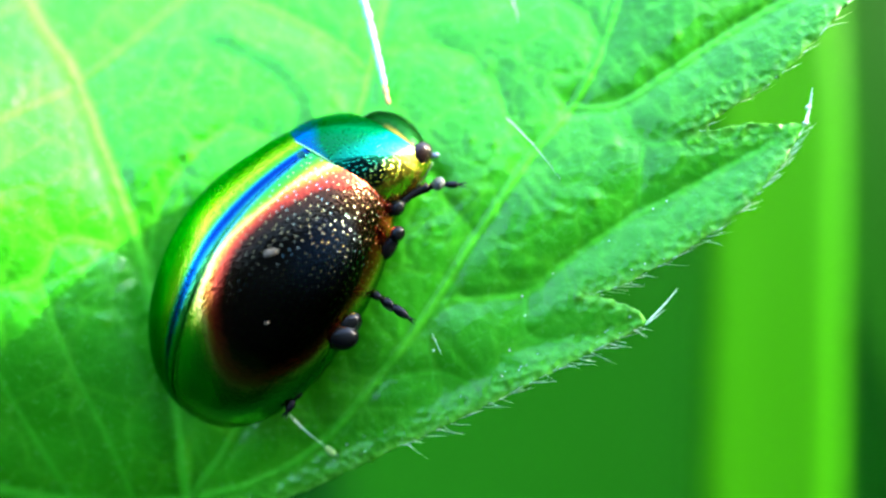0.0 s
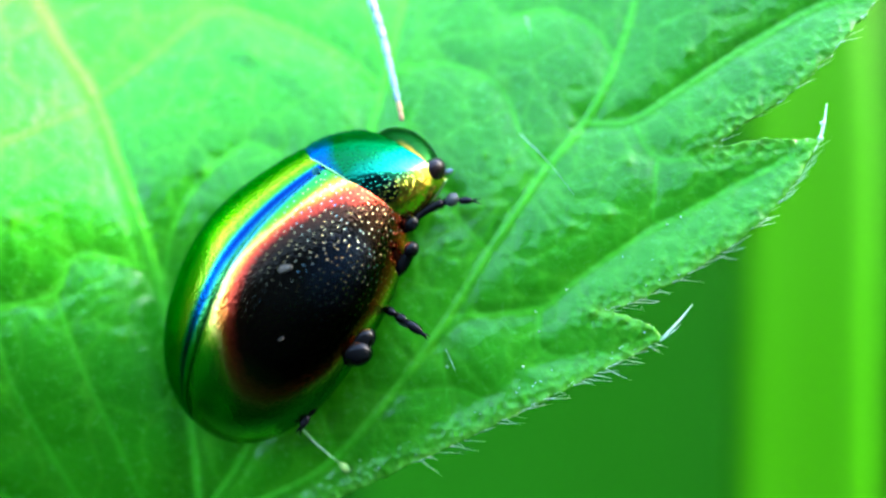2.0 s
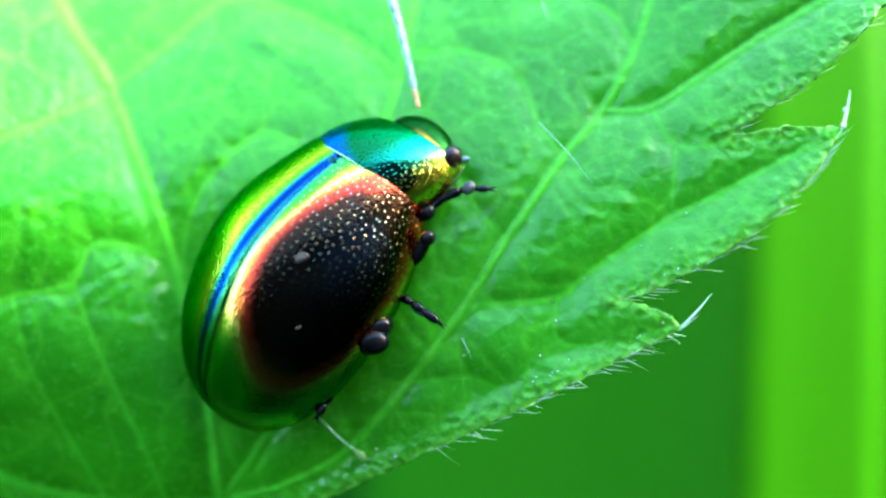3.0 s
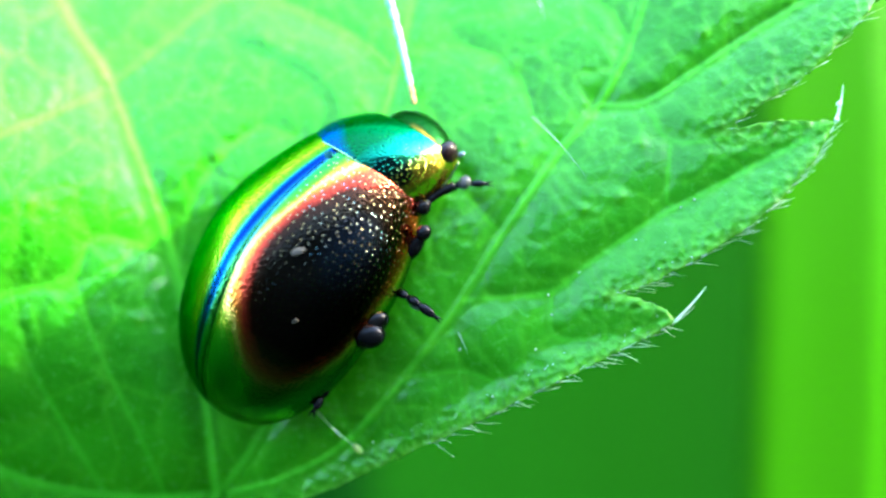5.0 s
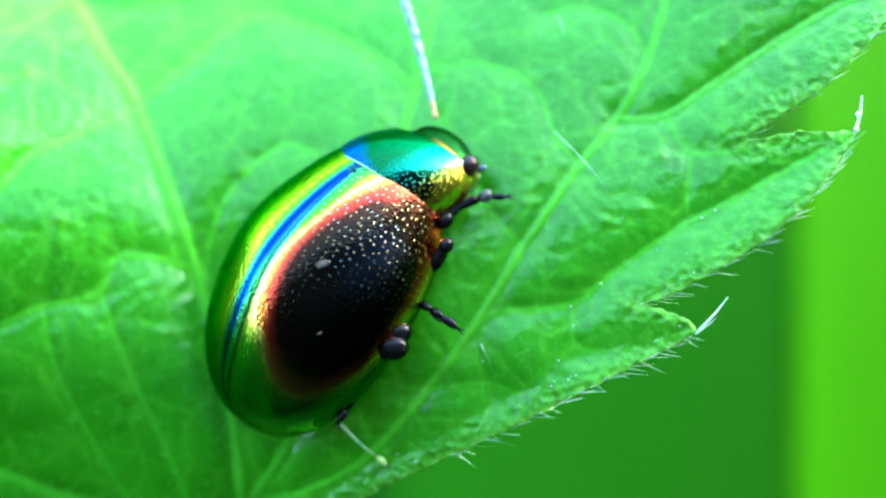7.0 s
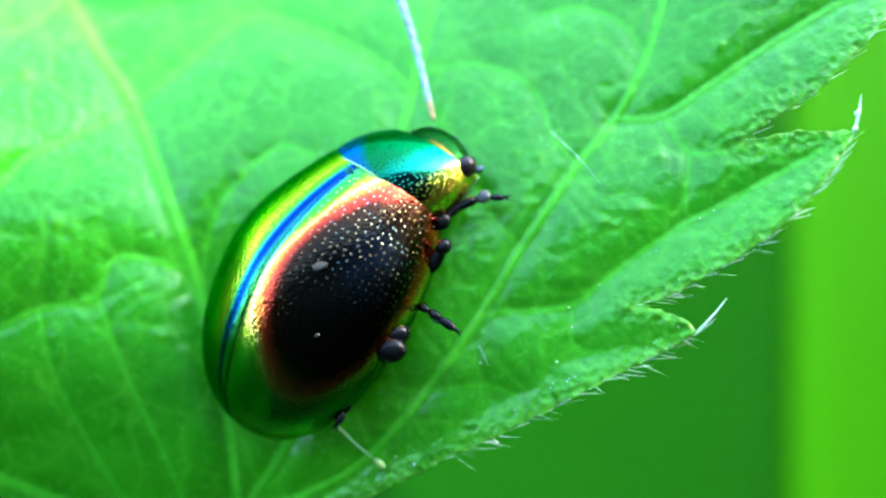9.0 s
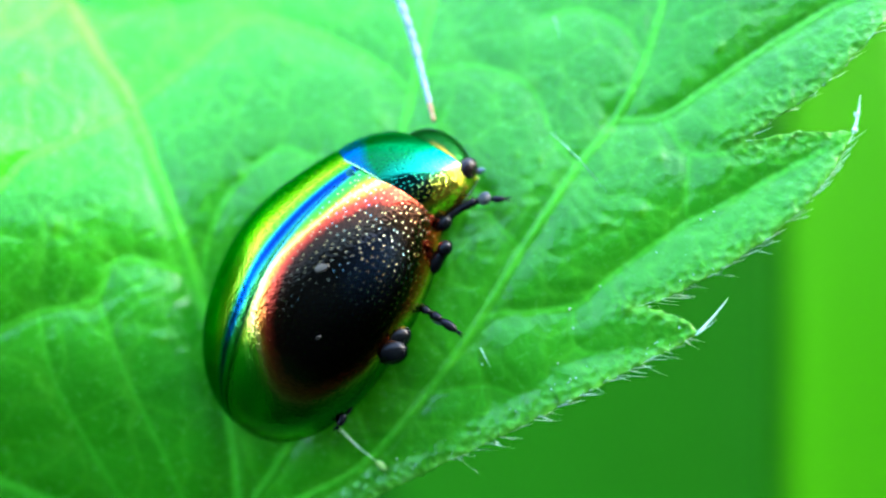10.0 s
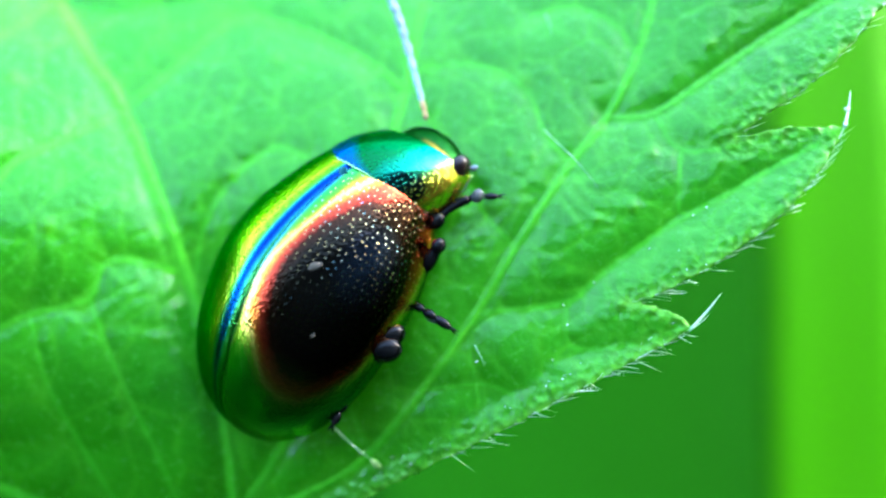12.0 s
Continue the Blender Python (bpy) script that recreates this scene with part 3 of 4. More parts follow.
def plant():
    root = tagged(new("leafy_plant"), "green herb with a broad toothed, hairy leaf on a stem", "plant")
    blade = leaf_blade(root)
    stalk_top = STAND @ on_leaf((-4.05, -5.75), -0.3)
    way = STAND.to_3x3()
    part("petiole", limb([stalk_top, stalk_top + way @ Vector((0, -4, -0.6)) * MM, stalk_top + way @ Vector((0.3, -9, -2)) * MM,
                          Vector((-0.004, stalk_top.y - 0.0125, stalk_top.z - 0.02))],
                         [0.45 * MM, 0.5 * MM, 0.6 * MM, 0.8 * MM], 6, 12), STEM, root)
    foot = Vector((-0.004, stalk_top.y - 0.014, 0))
    part("stem", limb([foot, foot + Vector((0.003, 0.002, 0.16)), Vector((-0.004, stalk_top.y - 0.0125, stalk_top.z - 0.019))],
                      [1.7 * MM, 1.5 * MM, 1.1 * MM], 8, 12), STEM, root)
    rng = random.Random(5)
    # bristles on the tooth tips
    for p, q, dw, thick in (((5.48, -1.75), (6.14, -1.02), 0.1, 0.024), ((5.44, -1.8), (5.89, -1.46), 0.05, 0.010), ((8.86, 2.45), (9.01, 3.25), 0.3, 0.032),
                            ((10.07, 5.52), (10.4, 6.01), 0.2, 0.06)):
        hair(blade, on_leaf(p, 0.1), off_leaf(q, float(depth(*p)) + dw), thick, "bristle")
    for p, w, r in (((8.93, 2.84), 2.15, 0.05), ((8.88, 2.51), 1.95, 0.05)):
        part("bead", ball(off_leaf(p, w), (r * MM,) * 3, rings=6, sides=8), BEAD, blade)
    # fringe along the toothed rim
    runs = ((4, 9, 42), (12, 18, 40), (21, 26, 20))
    for a, b, count in runs:   # from rim point to rim point
        for k in range(count):
            t = a + (b - a) * (k + rng.random()) / count
            if 8.8 < t < 9:
                continue
            i = min(int(t), b - 1)
            p = CORNERS[i] * (1 - t + i) + CORNERS[i + 1] * (t - i)
            long = rng.uniform(0.18, 0.62)
            turn = rng.gauss(0.0, 0.32)
            along = (CORNERS[i + 1] - CORNERS[i]) / np.hypot(*(CORNERS[i + 1] - CORNERS[i]))
            off = np.array([along[1], -along[0]])
            way2 = off * math.cos(turn + 1.25) + along * math.sin(turn + 1.25)
            q = p + way2 * long
            hair(blade, on_leaf(p, rng.uniform(-0.06, 0.08)), off_leaf(q, float(depth(*p)) + rng.uniform(-0.12, 0.25)), rng.uniform(0.0035, 0.007))
    # long hairs lying over the blade
    for p, q in (((2.45, 2.51), (3.6, 1.25)), ((-2.02, -3.66), (-1.18, -4.4)), ((0.92, -1.99), (1.13, -2.44)), ((2.54, 4.95), (2.68, 4.46))):
        a, b = on_leaf(p, 0.03), on_leaf(q, 0.14)
        hair(blade, a, b, 0.019 if p[1] < -3 else 0.008, "long_hair", 0.12)
    for p in ((-1.18, -4.42),):
        part("hair_gland", ball(on_leaf(p, 0.15), (0.14 * MM, 0.075 * MM, 0.065 * MM), Euler((0, 0, -0.7))), KNOB, blade, "pale club-shaped gland")
    # shining gland beads near the rim
    for k in range(26):
        i = rng.choice((3, 4, 4, 5, 5, 6, 6, 7, 8, 13))
        t = rng.random()
        p = CORNERS[i] * (1 - t) + CORNERS[i + 1] * t
        along = (CORNERS[i + 1] - CORNERS[i]) / np.hypot(*(CORNERS[i + 1] - CORNERS[i]))
        p = p + np.array([-along[1], along[0]]) * abs(rng.gauss(0.10, 0.35))
        r = rng.uniform(0.008, 0.018)
        part("bead", ball(on_leaf(p, r * 0.4), (r * MM,) * 3, rings=6, sides=8), BEAD, blade)
    for p in ((5.58, 0.65), (3.45, -0.73), (5.87, 0.81), (2.8, -1.2), (2.87, -1.61), (2.54, -2.34), (0.95, -2.34), (-0.85, -4.29), (-0.46, -4.44)):
        part("bead", ball(on_leaf(p, 0.03), (0.021 * MM, 0.021 * MM, 0.018 * MM), rings=6, sides=8), BEAD, blade)
    return root


# ---- the beetle ----
SIZE = 1.155 * MM
BEETLE = STAND @ pose(-2.098 * MM, -0.567 * MM, -0.58 * MM, -28.95, 1.84, 57.69)


def wing_profile(s, side=-1):
    """Half width and height of the wing cases at s from front to back; the far one is drawn in at the front."""
    if s < 0.4:
        e = (0.4 - s) / 0.4
        tuck = 1 - 0.10 * e ** 1.7 if side > 0 else 1.0
        return 1.89 * (1 - 0.256 * e ** 2.2) * tuck, 1.92 * (1 - 0.30 * e ** 2)
    e = (s - 0.4) / 0.6
    return 1.89 * max(0.0, 1 - e ** 2.65) ** 0.5, 1.92 * max(0.0, 1 - e ** 1.455) ** 0.55


def wing_point(x, y):
    """The wing case's surface over (x, y), in the beetle's units."""
    a, h = wing_profile((1.73 - x) / 4.94)
    ang = math.acos(min(1, abs(y) / a) ** (1 / 0.92))
    return Vector((x, y, h * math.sin(ang) ** 0.95 + 0.12))


def wing_case(parent, side, material, label):
    bm = bmesh.new()
    uv = bm.loops.layers.uv.verify()
    rows, mark = [], {}
    n, m = 64, 44
    for i in range(n + 1):
        t = i / n
        s = 1.03 * (1 - (1 - t) ** 1.9) - 0.03
        a, h = wing_profile(min(s, 0.9995), side)
        row = []
        for k in range(m + 1):
            f = k / m * 1.22 - 0.22          # below 0: the rim folded under
            ang = max(f, 0) * math.pi / 2
            y = a * math.cos(ang) ** 0.92
            z = h * math.sin(ang) ** 0.95 if f > 0 else 0.0
            if f < 0:
                y, z = a * (1 + 0.9 * f), 0.5 * f * a * 0.5
            bulge = 0.05 * math.exp(-((f - 0.04) / 0.05) ** 2)
            y += bulge * a * 0.4
            y = y + 0.006
            z -= 0.022 * math.exp(-(y / 0.04) ** 2)
            x = 1.73 - 4.94 * s + 0.10 * max(0, 1 - s / 0.12) * math.sin(max(f, 0) * math.pi) ** 2
            q = bm.verts.new(Vector((x, side * y, z + 0.12)) * SIZE)
            mark[q] = (1 - max(f, 0), s)
            row.append(q)
        rows.append(row)
    for r, s2 in zip(rows, rows[1:]):
        for k in range(m):
            f = bm.faces.new((r[k], s2[k], s2[k + 1], r[k + 1]) if side > 0 else (r[k], r[k + 1], s2[k + 1], s2[k]))
            for l in f.loops:
                l[uv].uv = mark[l.vert]
    bmesh.ops.recalc_face_normals(bm, faces=bm.faces)
    return part("wing_case", bm, material, parent, label)


def shield_point(s, k):
    """The neck shield at s from back to front and k from the near rim (0) to the far one (1), in the beetle's units."""
    a = 1.24 + 0.22 * s - 0.40 * s * s
    h = 1.30 - 0.02 * s - 0.58 * s * s
    ang = math.pi * k
    c = math.cos(ang)
    y = -a * math.copysign(abs(c) ** 0.9, c) - 0.06 - 0.34 * s ** 1.1
    back = 1.90 - 0.10 * c * c
    front = 2.95 - 0.04 * c * c - 0.10 * max(0, -c)
    return Vector((back + (front - back) * s, y, 0.08 + h * math.sin(ang) ** 0.85))


def neck_shield(parent):
    """The domed shield between head and wing cases, turned a little aside, its rims rolled in."""
    bm = bmesh.new()
    uv = bm.loops.layers.uv.verify()
    rows, mark = [], {}
    n, m = 30, 60
    for i in range(-2, n + 3):
        s = min(max(i / n, 0), 1)
        lip = 1.0 - 0.045 * (max(0, -i) + max(0, i - n))
        row = []
        for k in range(m + 1):
            v = shield_point(s, k / m)
            mid = -0.06 - 0.34 * s ** 1.1
            q = bm.verts.new(Vector((v.x, mid + (v.y - mid) * lip, 0.08 + (v.z - 0.08) * lip)) * SIZE)
            mark[q] = (k / m, s)
            row.append(q)
        rows.append(row)
    for r, s2 in zip(rows, rows[1:]):
        for k in range(m):
            f = bm.faces.new((r[k], r[k + 1], s2[k + 1], s2[k]))
            for l in f.loops:
                l[uv].uv = mark[l.vert]
    bmesh.ops.recalc_face_normals(bm, faces=bm.faces)
    shield = part("neck_shield", bm, COLLAR, parent, "metallic green and blue neck shield with gold rim")
    line = [shield_point(0.0, 0.04 + 0.92 * k / 40) * SIZE for k in range(41)]
    part("hind_rim", tube(line, [0.016 * SIZE] * 41, 8), RIMGOLD, shield, "thin shining raised rim")
    line = [shield_point(s, 0.012) * SIZE for s in (k / 20 for k in range(21))]
    part("side_rim", tube(line, [0.020 * SIZE] * 21, 8), RIMGOLD, shield, "thin shining raised rim")
    return shield


def leg(parent, femur, tibia, foot, thick):
    """A leg from points in the beetle's frame, in its units."""
    v = lambda pts: [Vector(p) * SIZE for p in pts]
    t = thick * SIZE
    part("femur", limb(v(femur), [t * 0.7, t * 1.35, t * 0.85], 6, 12), BLACK, parent)
    part("tibia", limb(v(tibia), [t * 0.75, t * 0.85, t * 1.1], 5, 10), BLACK, parent)
    toes = v(foot)
    for a, b in zip(toes[:-1], toes[1:]):
        way = b - a
        part("tarsus_segment", ball((a + b) / 2, (way.length * 0.58, t * 0.8, t * 0.6), way.to_track_quat("X", "Z").to_euler(), 8, 10), BLACK, parent)
    end = toes[-1]
    way = (toes[-1] - toes[-2]).normalized()
    for s in (-1, 1):
        out = way.orthogonal().normalized() * s
        part("claw", limb([end, end + (way * 0.08 + out * 0.03) * SIZE, end + (way * 0.15 + out * 0.05) * SIZE - Vector((0, 0, 0.05)) * SIZE],
                          [t * 0.25, t * 0.18, t * 0.04], 3, 6), BLACK, parent)


def beetle():
    body = tagged(new("leaf_beetle"), "shiny rainbow-coloured metallic leaf beetle resting on the leaf", "beetle")
    body.matrix_basis = BEETLE
    wing_case(body, -1, SHELL_RIGHT, "iridescent wing case, blue seam, gold, red and centre painted dark as the phone's reflection")
    wing_case(body, 1, SHELL_LEFT, "iridescent green and gold wing case with blue seam")
    part("abdomen", ball(Vector((-0.6, 0, 0.12)) * SIZE, (2.3 * SIZE, 1.70 * SIZE, 0.36 * SIZE)), BLACK, body)
    part("thorax", ball(Vector((1.9, 0, 0.22)) * SIZE, (1.0 * SIZE, 1.25 * SIZE, 0.45 * SIZE)), BLACK, body)

    neck_shield(body)
    part("scutellum", ball(Vector((1.62, 0, 1.44)) * SIZE, (0.20 * SIZE, 0.12 * SIZE, 0.035 * SIZE), Euler((0, radians(-8), 0))), TEAL, body, "small dark teal shield")
    head = part("head", ball(Vector((2.84, -0.53, 0.16)) * SIZE, (0.53 * SIZE, 0.76 * SIZE, 0.44 * SIZE), Euler((0, radians(22), radians(-12))), 20, 32), HEAD, body, "green metallic head with golden cheek")
    for s in (-1, 1):
        part("eye", ball(Vector((2.90, -1.30 if s < 0 else 0.02, 0.36 if s < 0 else -0.08)) * SIZE, (0.23 * SIZE, 0.18 * SIZE, 0.22 * SIZE), None, 12, 16), EYE, head, "black bulging eye")
    part("palp", ball(Vector((3.02, -1.46, 0.20)) * SIZE, (0.09 * SIZE, 0.05 * SIZE, 0.05 * SIZE), Euler((0, 0, radians(-40)))), HORN, head)
    # feelers of bead-like segments
    lines = {1: [(3.405, -0.22, 0.449), (3.71, 0.12, 0.43), (4.226, 0.716, 0.383), (4.732, 1.258, 0.484), (5.12, 1.714, 0.621), (5.65, 2.417, 0.881)],
             -1: [(3.25, -0.55, -0.05), (3.15, -0.75, -0.2), (2.95, -0.9, -0.28), (2.7, -0.95, -0.3)]}
    for s, pts in lines.items():
        line = curve([Vector(p) * SIZE for p in pts], 12)
        count = 11 if s > 0 else 8
        for k in range(count):
            a = line[round(k * (len(line) - 1) / count)]
            b = line[round((k + 1) * (len(line) - 1) / count)]
            r = (0.050 + 0.0045 * k) * SIZE
            part("feeler_segment", ball((a + b) / 2, ((b - a).length * 0.62, r, r), (b - a).to_track_quat("X", "Z").to_euler(), 8, 10),
                 AMBER if k < 2 else HORN, head)
    # legs: front, middle, hind on both sides
    for s in (-1, 1):
        near = 1 if s < 0 else 0.82
        f = lambda *pts: [(x, s * y * near, z) for x, y, z in pts]
        leg(body, f((1.9, 0.9, 0.1), (1.93, 1.22, 0.26), (1.95, 1.42, 0.24)), f((1.95, 1.42, 0.24), (2.22, 1.50, 0.2), (2.50, 1.66, 0.14)),
            f((2.50, 1.66, 0.14), (2.58, 1.74, 0.1), (2.68, 1.86, 0.06), (2.80, 2.06, 0.0)), 0.085)
        part("foot_pad", ball(Vector((2.63, s * near * 1.78, 0.12)) * SIZE, (0.13 * SIZE, 0.11 * SIZE, 0.10 * SIZE)), PAD, body, "grey brush-like foot pad")
        part("coxa", ball(Vector((1.88, s * near * 1.44, 0.28)) * SIZE, (0.16 * SIZE, 0.13 * SIZE, 0.13 * SIZE)), BLACK, body)
        leg(body, f((0.7, 1.5, 0.08), (1.16, 1.68, 0.22), (1.50, 1.74, 0.32)), f((1.50, 1.75, 0.30), (0.95, 1.60, 0.12), (0.40, 1.72, 0.08)),
            f((0.40, 1.72, 0.08), (0.41, 2.02, 0.09), (0.41, 2.28, 0.08), (0.39, 2.60, 0.0)), 0.105)
        part("foot_pad", ball(Vector((0.37, s * near * 2.20, 0.03)) * SIZE, (0.07 * SIZE, 0.17 * SIZE, 0.05 * SIZE)), PAD, body, "grey brush-like foot pad")
        part("knee", ball(Vector((1.50, s * near * 1.75, 0.34)) * SIZE, (0.15 * SIZE, 0.13 * SIZE, 0.14 * SIZE)), BLACK, body)
        leg(body, f((-0.9, 1.2, 0.1), (-0.72, 1.66, 0.22), (-0.48, 1.92, 0.32)), f((-0.48, 1.96, 0.32), (-1.0, 1.74, 0.2), (-1.41, 1.72, 0.2)),
            f((-1.41, 1.72, 0.2), (-1.62, 1.72, 0.2), (-1.85, 1.72, 0.2), (-2.08, 1.73, 0.2)), 0.105)
        part("knee", ball(Vector((-0.50, s * near * 1.88, 0.33)) * SIZE, (0.34 * SIZE, 0.25 * SIZE, 0.24 * SIZE), Euler((0, 0, radians(62 * s)))), BLACK, body)
        part("trochanter", ball(Vector((-0.27, s * near * 1.84, 0.29)) * SIZE, (0.29 * SIZE, 0.21 * SIZE, 0.23 * SIZE), Euler((0, 0, radians(30 * s)))), BLACK, body)
    return body


# ---- background ----
def grass_blade(foot, top, width, material, label, lean=0.01, name="grass_blade", fold=0.05):
    """A folded, tapering blade of grass from the ground up."""
    bm = bmesh.new()
    rows = []
    n = 24
    way = (top - foot)
    side = Vector((1, 0, 0))
    for i in range(n + 1):
        t = i / n
        c = foot + way * t + Vector((lean * math.sin(t * math.pi), 0.02 * t * t, 0))
        w = width * (0.75 + 0.25 * math.sin(t * math.pi)) * max(0.02, min(1, (1 - t) * 4)) / 2
        rows.append([bm.verts.new(c + side * (w * k / 3) + Vector((0, -fold * w * abs(k) / 3, 0))) for k in range(-3, 4)])
    for r, s in zip(rows, rows[1:]):
        for k in range(6):
            bm.faces.new((r[k], r[k + 1], s[k + 1], s[k]))
    root = tagged(new(name), label, "grass", "grass behind the leaf")
    ob = part("lamina", bm, material, root)
    thick = ob.modifiers.new("thickness", "SOLIDIFY")
    thick.thickness = 0.0004
    spine = [foot + way * t + Vector((lean * math.sin(t * math.pi), 0.02 * t * t + 0.0006, 0)) for t in (k / 12 * 0.98 for k in range(13))]
    part("midrib", tube(spine, [0.0011 * (1 - 0.8 * k / 12) for k in range(13)], 8), material, root)
    return root


def behind(x, y, far):
    """A point along the sight line through (x, y) of the mean plane, far mm behind it, in the world."""
    return STAND @ off_leaf((x, y), -far)


def stand_of_grass():
    swaying = None
    # the leaning fresh blade is added for the sunlit upper right
    spots = [  # places on the mean plane at the blade's top and low down, mm behind it, width in mm, height of the top, material
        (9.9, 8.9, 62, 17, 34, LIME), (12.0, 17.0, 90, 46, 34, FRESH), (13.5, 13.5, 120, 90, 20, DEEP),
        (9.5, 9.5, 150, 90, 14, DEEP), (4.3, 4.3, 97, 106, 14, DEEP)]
    words = {LIME: "bright lime green blade of grass standing in sunlight", FRESH: "fresh green blade of grass leaning aside, added as sunlit background", DEEP: "dark green broad blade of grass in shade"}
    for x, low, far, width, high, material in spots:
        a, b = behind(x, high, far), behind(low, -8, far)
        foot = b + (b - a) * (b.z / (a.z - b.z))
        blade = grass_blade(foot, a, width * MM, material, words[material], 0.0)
        if material is LIME:
            swaying = (blade, foot)
    return swaying


def meadow():
    """Tall grass added all round to block the low sky; light comes only from above and through a gap towards the sun.
    """
    rng = random.Random(11)
    verts, faces = [], []
    for k in range(4200):
        ang, far = rng.uniform(0, math.tau), rng.uniform(0.40, 1.7)
        x, y = math.cos(ang) * far, math.sin(ang) * far
        gap = x * SUN_WAY.y / math.hypot(*SUN_WAY.xy) - y * SUN_WAY.x / math.hypot(*SUN_WAY.xy)
        if x > 0 and abs(gap) < 0.14:
            continue
        high = rng.uniform(0.45, 0.75) + far * 0.22
        if y > 0.6 * x - 0.1:
            high *= 0.7 if x < -0.3 and y < 0.3 else 0.4
        w = rng.uniform(0.006, 0.016)
        turn, lean = rng.uniform(0, math.pi), rng.uniform(0, 0.25)
        way = rng.uniform(0, math.tau)
        i0 = len(verts)
        for j in range(6):
            t = j / 5
            c = (x + math.cos(way) * lean * t * t, y + math.sin(way) * lean * t * t, high * t * (1 - 0.15 * t))
            ww = w * (1 - t ** 3) + 0.0004
            verts += [(c[0] - math.cos(turn) * ww, c[1] - math.sin(turn) * ww, c[2]), (c[0], c[1], c[2] + 0.3 * ww), (c[0] + math.cos(turn) * ww, c[1] + math.sin(turn) * ww, c[2])]
            if j:
                q = i0 + 3 * j
                faces += [(q - 3, q - 2, q + 1, q), (q - 2, q - 1, q + 2, q + 1)]
    me = bpy.data.meshes.new("sky_block_grass")
    me.from_pydata(verts, [], faces)
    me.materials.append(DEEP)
    me.shade_smooth()
    tagged(new("sky_block_grass", me), "tall green meadow grass added all round to block the low sky", "grass", kind="stuff")


def ground():
    bm = bmesh.new()
    for x, y in ((-400, -400), (400, -400), (400, 400), (-400, 400)):
        bm.verts.new((x, y, 0))
    bm.faces.new(bm.verts)
    tagged(new("ground", mesh_of("ground", bm, GROUND, False)), "dark green mossy meadow ground", "ground", kind="structure")


# ---- shading leaf that sways in the sun's way ----
SWAY_FAR = 0.45
SUN_SIDE = SUN_WAY.cross(Vector((0, 0, 1))).normalized()
SUN_UP = SUN_SIDE.cross(SUN_WAY).normalized()
SIDE_SIGN = -1 if SUN_SIDE.y > 0 else 1   # so that the leaf lies towards -y of the sun's line


def shade_plant():
    """A tall broad-leaved weed in the sun's way; it sways and lets the sun through by turns."""
    at = Vector((0, 0, 0.35)) + SUN_WAY * SWAY_FAR
    root = tagged(new("tall_weed"), "tall broad-leaved green weed swaying in the wind", "plant")
    foot = Vector((at.x, at.y, 0))
    root.matrix_basis = Matrix.Translation(foot)
    part("stem", limb([Vector((0, 0, 0)), Vector((0.01, -0.01, 0.3)), Vector((0.004, -0.035, at.z))], [0.004, 0.0035, 0.002], 6, 10), STEM, root)
    flat = (SUN_SIDE, SUN_UP)
    for k, (dy, dz, wide, tall) in enumerate(((-0.06, 0.0, 0.12, 0.19), (-0.09, 0.11, 0.10, 0.14), (-0.10, -0.13, 0.11, 0.15))):
        bm = bmesh.new()
        n = 20
        rows = []
        mid = Vector((0, 0, at.z))
        for i in range(n + 1):
            t = i / n * 2 - 1
            w = wide / 2 * max(0.02, 1 - abs(t) ** 4) * (1 + 0.04 * math.sin(i * 2.1))
            rows.append([bm.verts.new(mid + SUN_SIDE * (-(dy + w * j / 3) * SIDE_SIGN) + SUN_UP * (dz + t * tall / 2) + SUN_WAY * (0.006 * math.cos(j) + 0.004 * k))
                         for j in range(-3, 4)])
        for r, q in zip(rows, rows[1:]):
            for j in range(6):
                bm.faces.new((r[j], r[j + 1], q[j + 1], q[j]))
        ob = part("leaf", bm, DEEP, root)
        thick = ob.modifiers.new("thickness", "SOLIDIFY")
        thick.thickness = 0.0005
    return root, foot, at.z


def phone():
    """The black filming device, a slab just behind the lens."""
    root = tagged(new("filming_phone"), "black slab-shaped phone held over the leaf", "phone")
    bm = bmesh.new()
    bmesh.ops.create_cube(bm, size=1)
    bmesh.ops.scale(bm, vec=Vector((155, 76, 8)) * MM, verts=bm.verts)
    bmesh.ops.bevel(bm, geom=[e for e in bm.edges], offset=3 * MM, segments=3, affect="EDGES")
    part("body", bm, CASE, root)
    return root


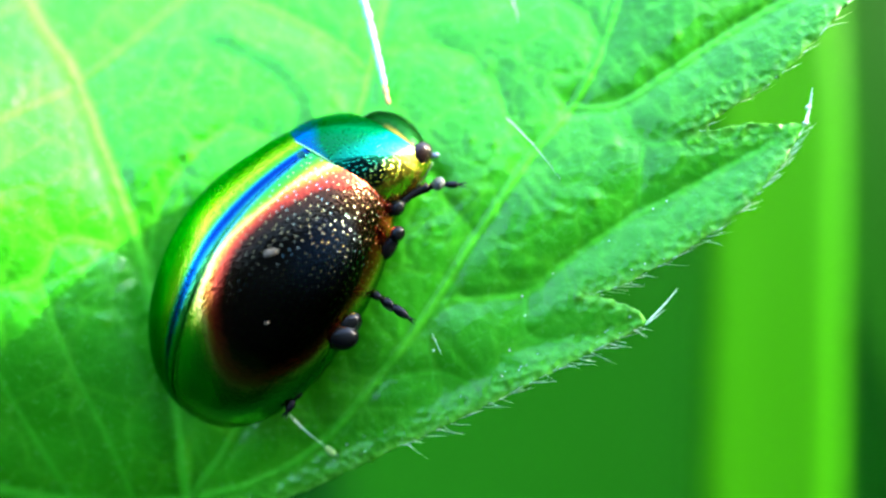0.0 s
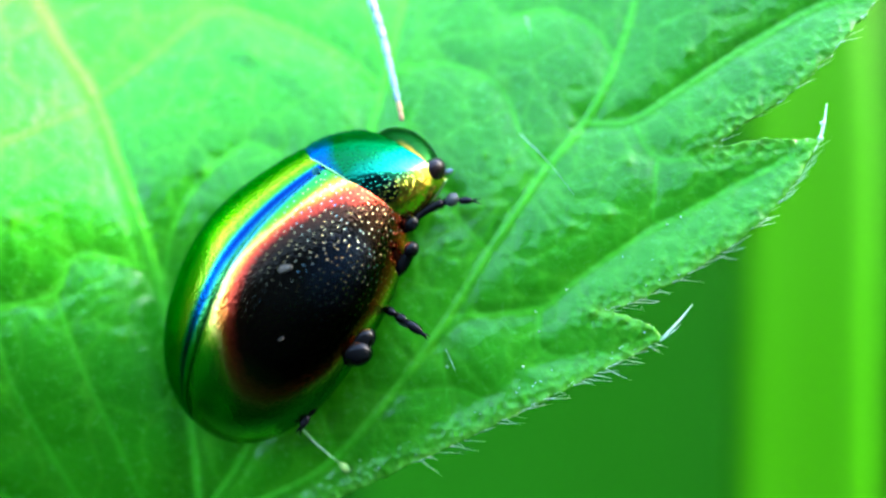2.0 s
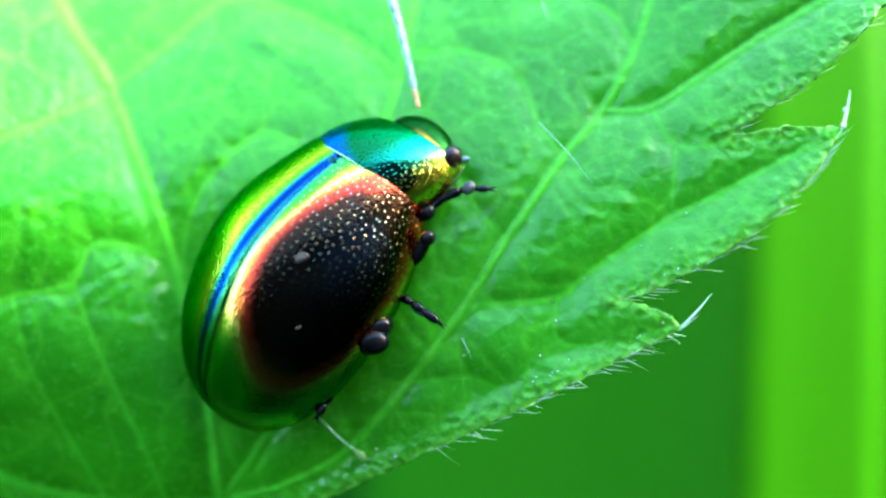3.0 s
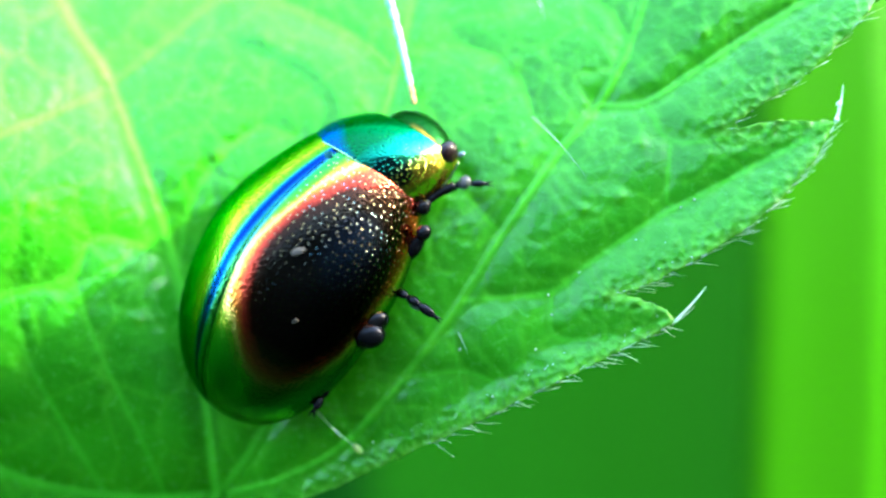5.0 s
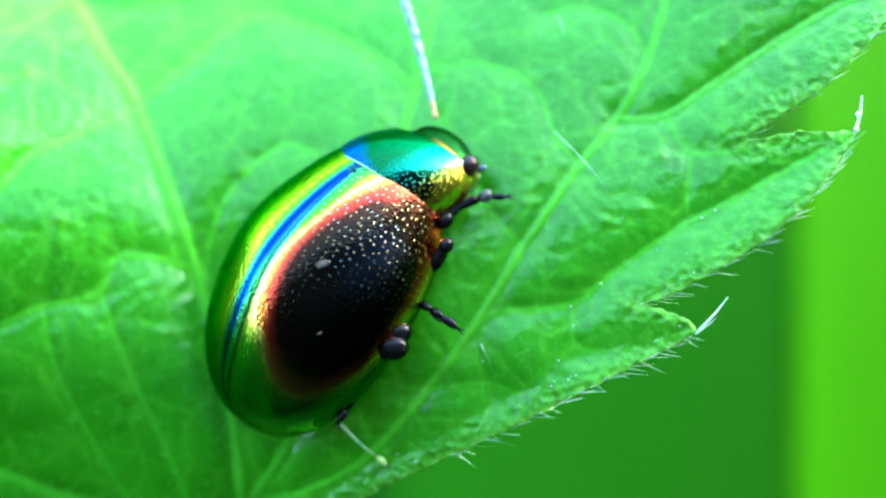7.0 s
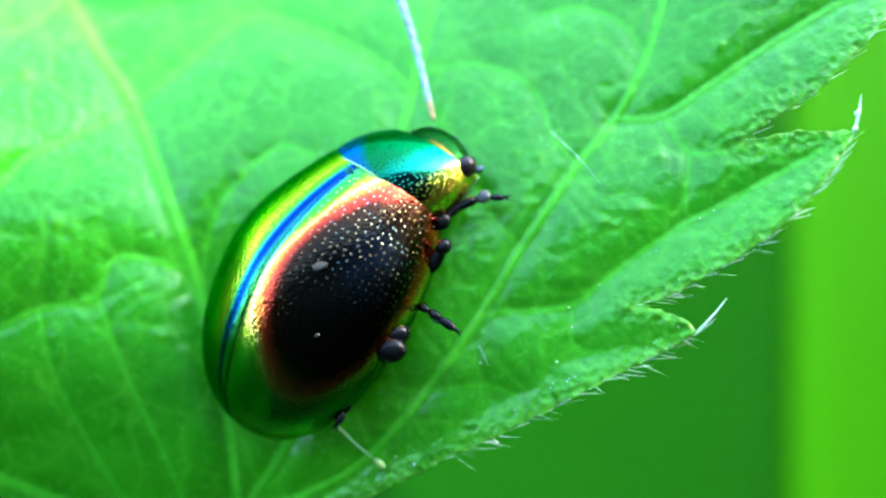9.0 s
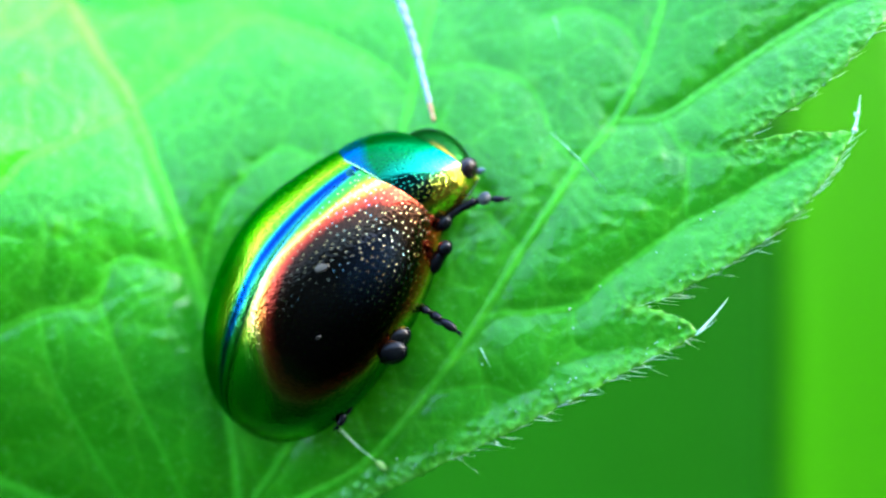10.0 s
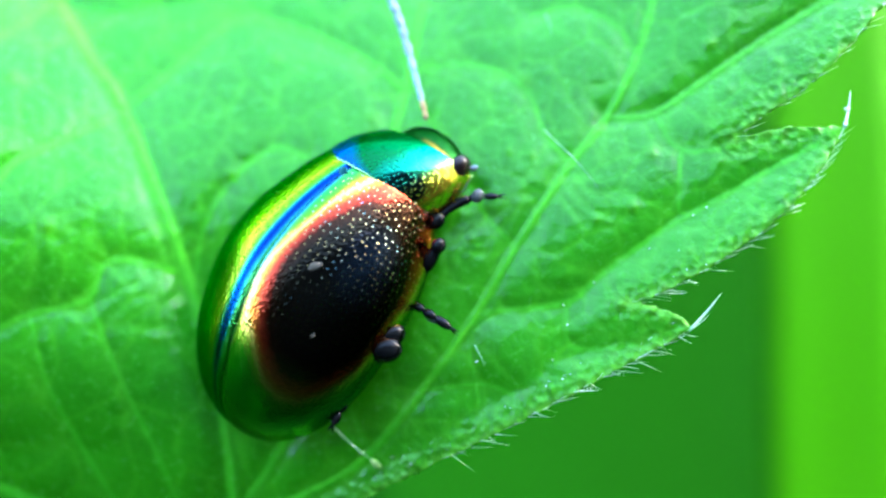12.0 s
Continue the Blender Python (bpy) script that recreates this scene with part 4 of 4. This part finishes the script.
def dust(x, y, radii, turn):
    ob = new("dust_speck", mesh_of("dust_speck", ball(Vector(), [r * MM for r in radii], None, 6, 8), DUST))
    ob.matrix_basis = BEETLE @ Matrix.Translation(wing_point(x, y) * SIZE) @ pose(0, 0, 0, 0, 0, turn)
    return tagged(ob, "pale grain of dust on the beetle's wing case", "dust", "dust on the beetle")


plant()
beetle()
ground()
LIME_BLADE, LIME_FOOT = stand_of_grass()
meadow()
dust(0.10, -0.80, (0.23, 0.085, 0.03), -50)
dust(-0.855, -1.26, (0.07, 0.035, 0.02), -40)
PHONE = phone()
PHONE_AT = pose(30 * MM, -17 * MM, 5.2 * MM, 0, 0, 19)


WEED, WEED_FOOT, WEED_HIGH = shade_plant()
# share of the sun let through: from 0 s, 5.3 s and 8.8 s on, a step of 0.1 s each, in tenths
GLEAMS = ((0.0, "77797897433559994694323028845431111187"), (5.3, "20004754403787333211"), (8.8, "002100013439230391775611011111111"))


def sway(share):
    """Pose of the weed whose leaf edge lets this share of the sun through."""
    edge = (7.5 - 10.0 * share + 7.0 * max(0, 1 - share / 0.4)) * MM
    return Matrix.Translation(WEED_FOOT) @ pose(0, 0, 0, -math.degrees(edge / WEED_HIGH))


LIME_SWAY = [(0, -0.74), (1, 0.32), (2, 1.23), (3, 0.54), (3.5, 0.23), (5.5, 1.55), (6.2, 1.58), (7, 2.52), (9.5, 1.85), (11, 2.65), (12, 1.81)]   # s, mm


def bend(shift):
    """Pose of the lime blade when the wind pushes it this many mm aside at the leaf's height."""
    return Matrix.Translation(LIME_FOOT) @ pose(0, 0, 0, 0, math.degrees(shift * MM / 0.28)) @ Matrix.Translation(-LIME_FOOT)


def motions():
    walk(LIME_BLADE, [(t, bend(shift)) for t, shift in LIME_SWAY])
    walk(PHONE, [(row[0], lens_pose(row) @ PHONE_AT) for row in PATH])
    rows = []
    for start, marks in GLEAMS:
        rows += [(round(start + k * 0.1, 2), sway(int(c) / 9)) for k, c in enumerate(marks)]
    rows += [(4.2, sway(0.2)), (4.7, sway(0.7)), (7.6, sway(0.5)), (8.2, sway(0.25))]
    rows = sorted((r for r in rows if r[0] <= 12.0), key=lambda r: r[0])
    walk(WEED, rows)


motions()
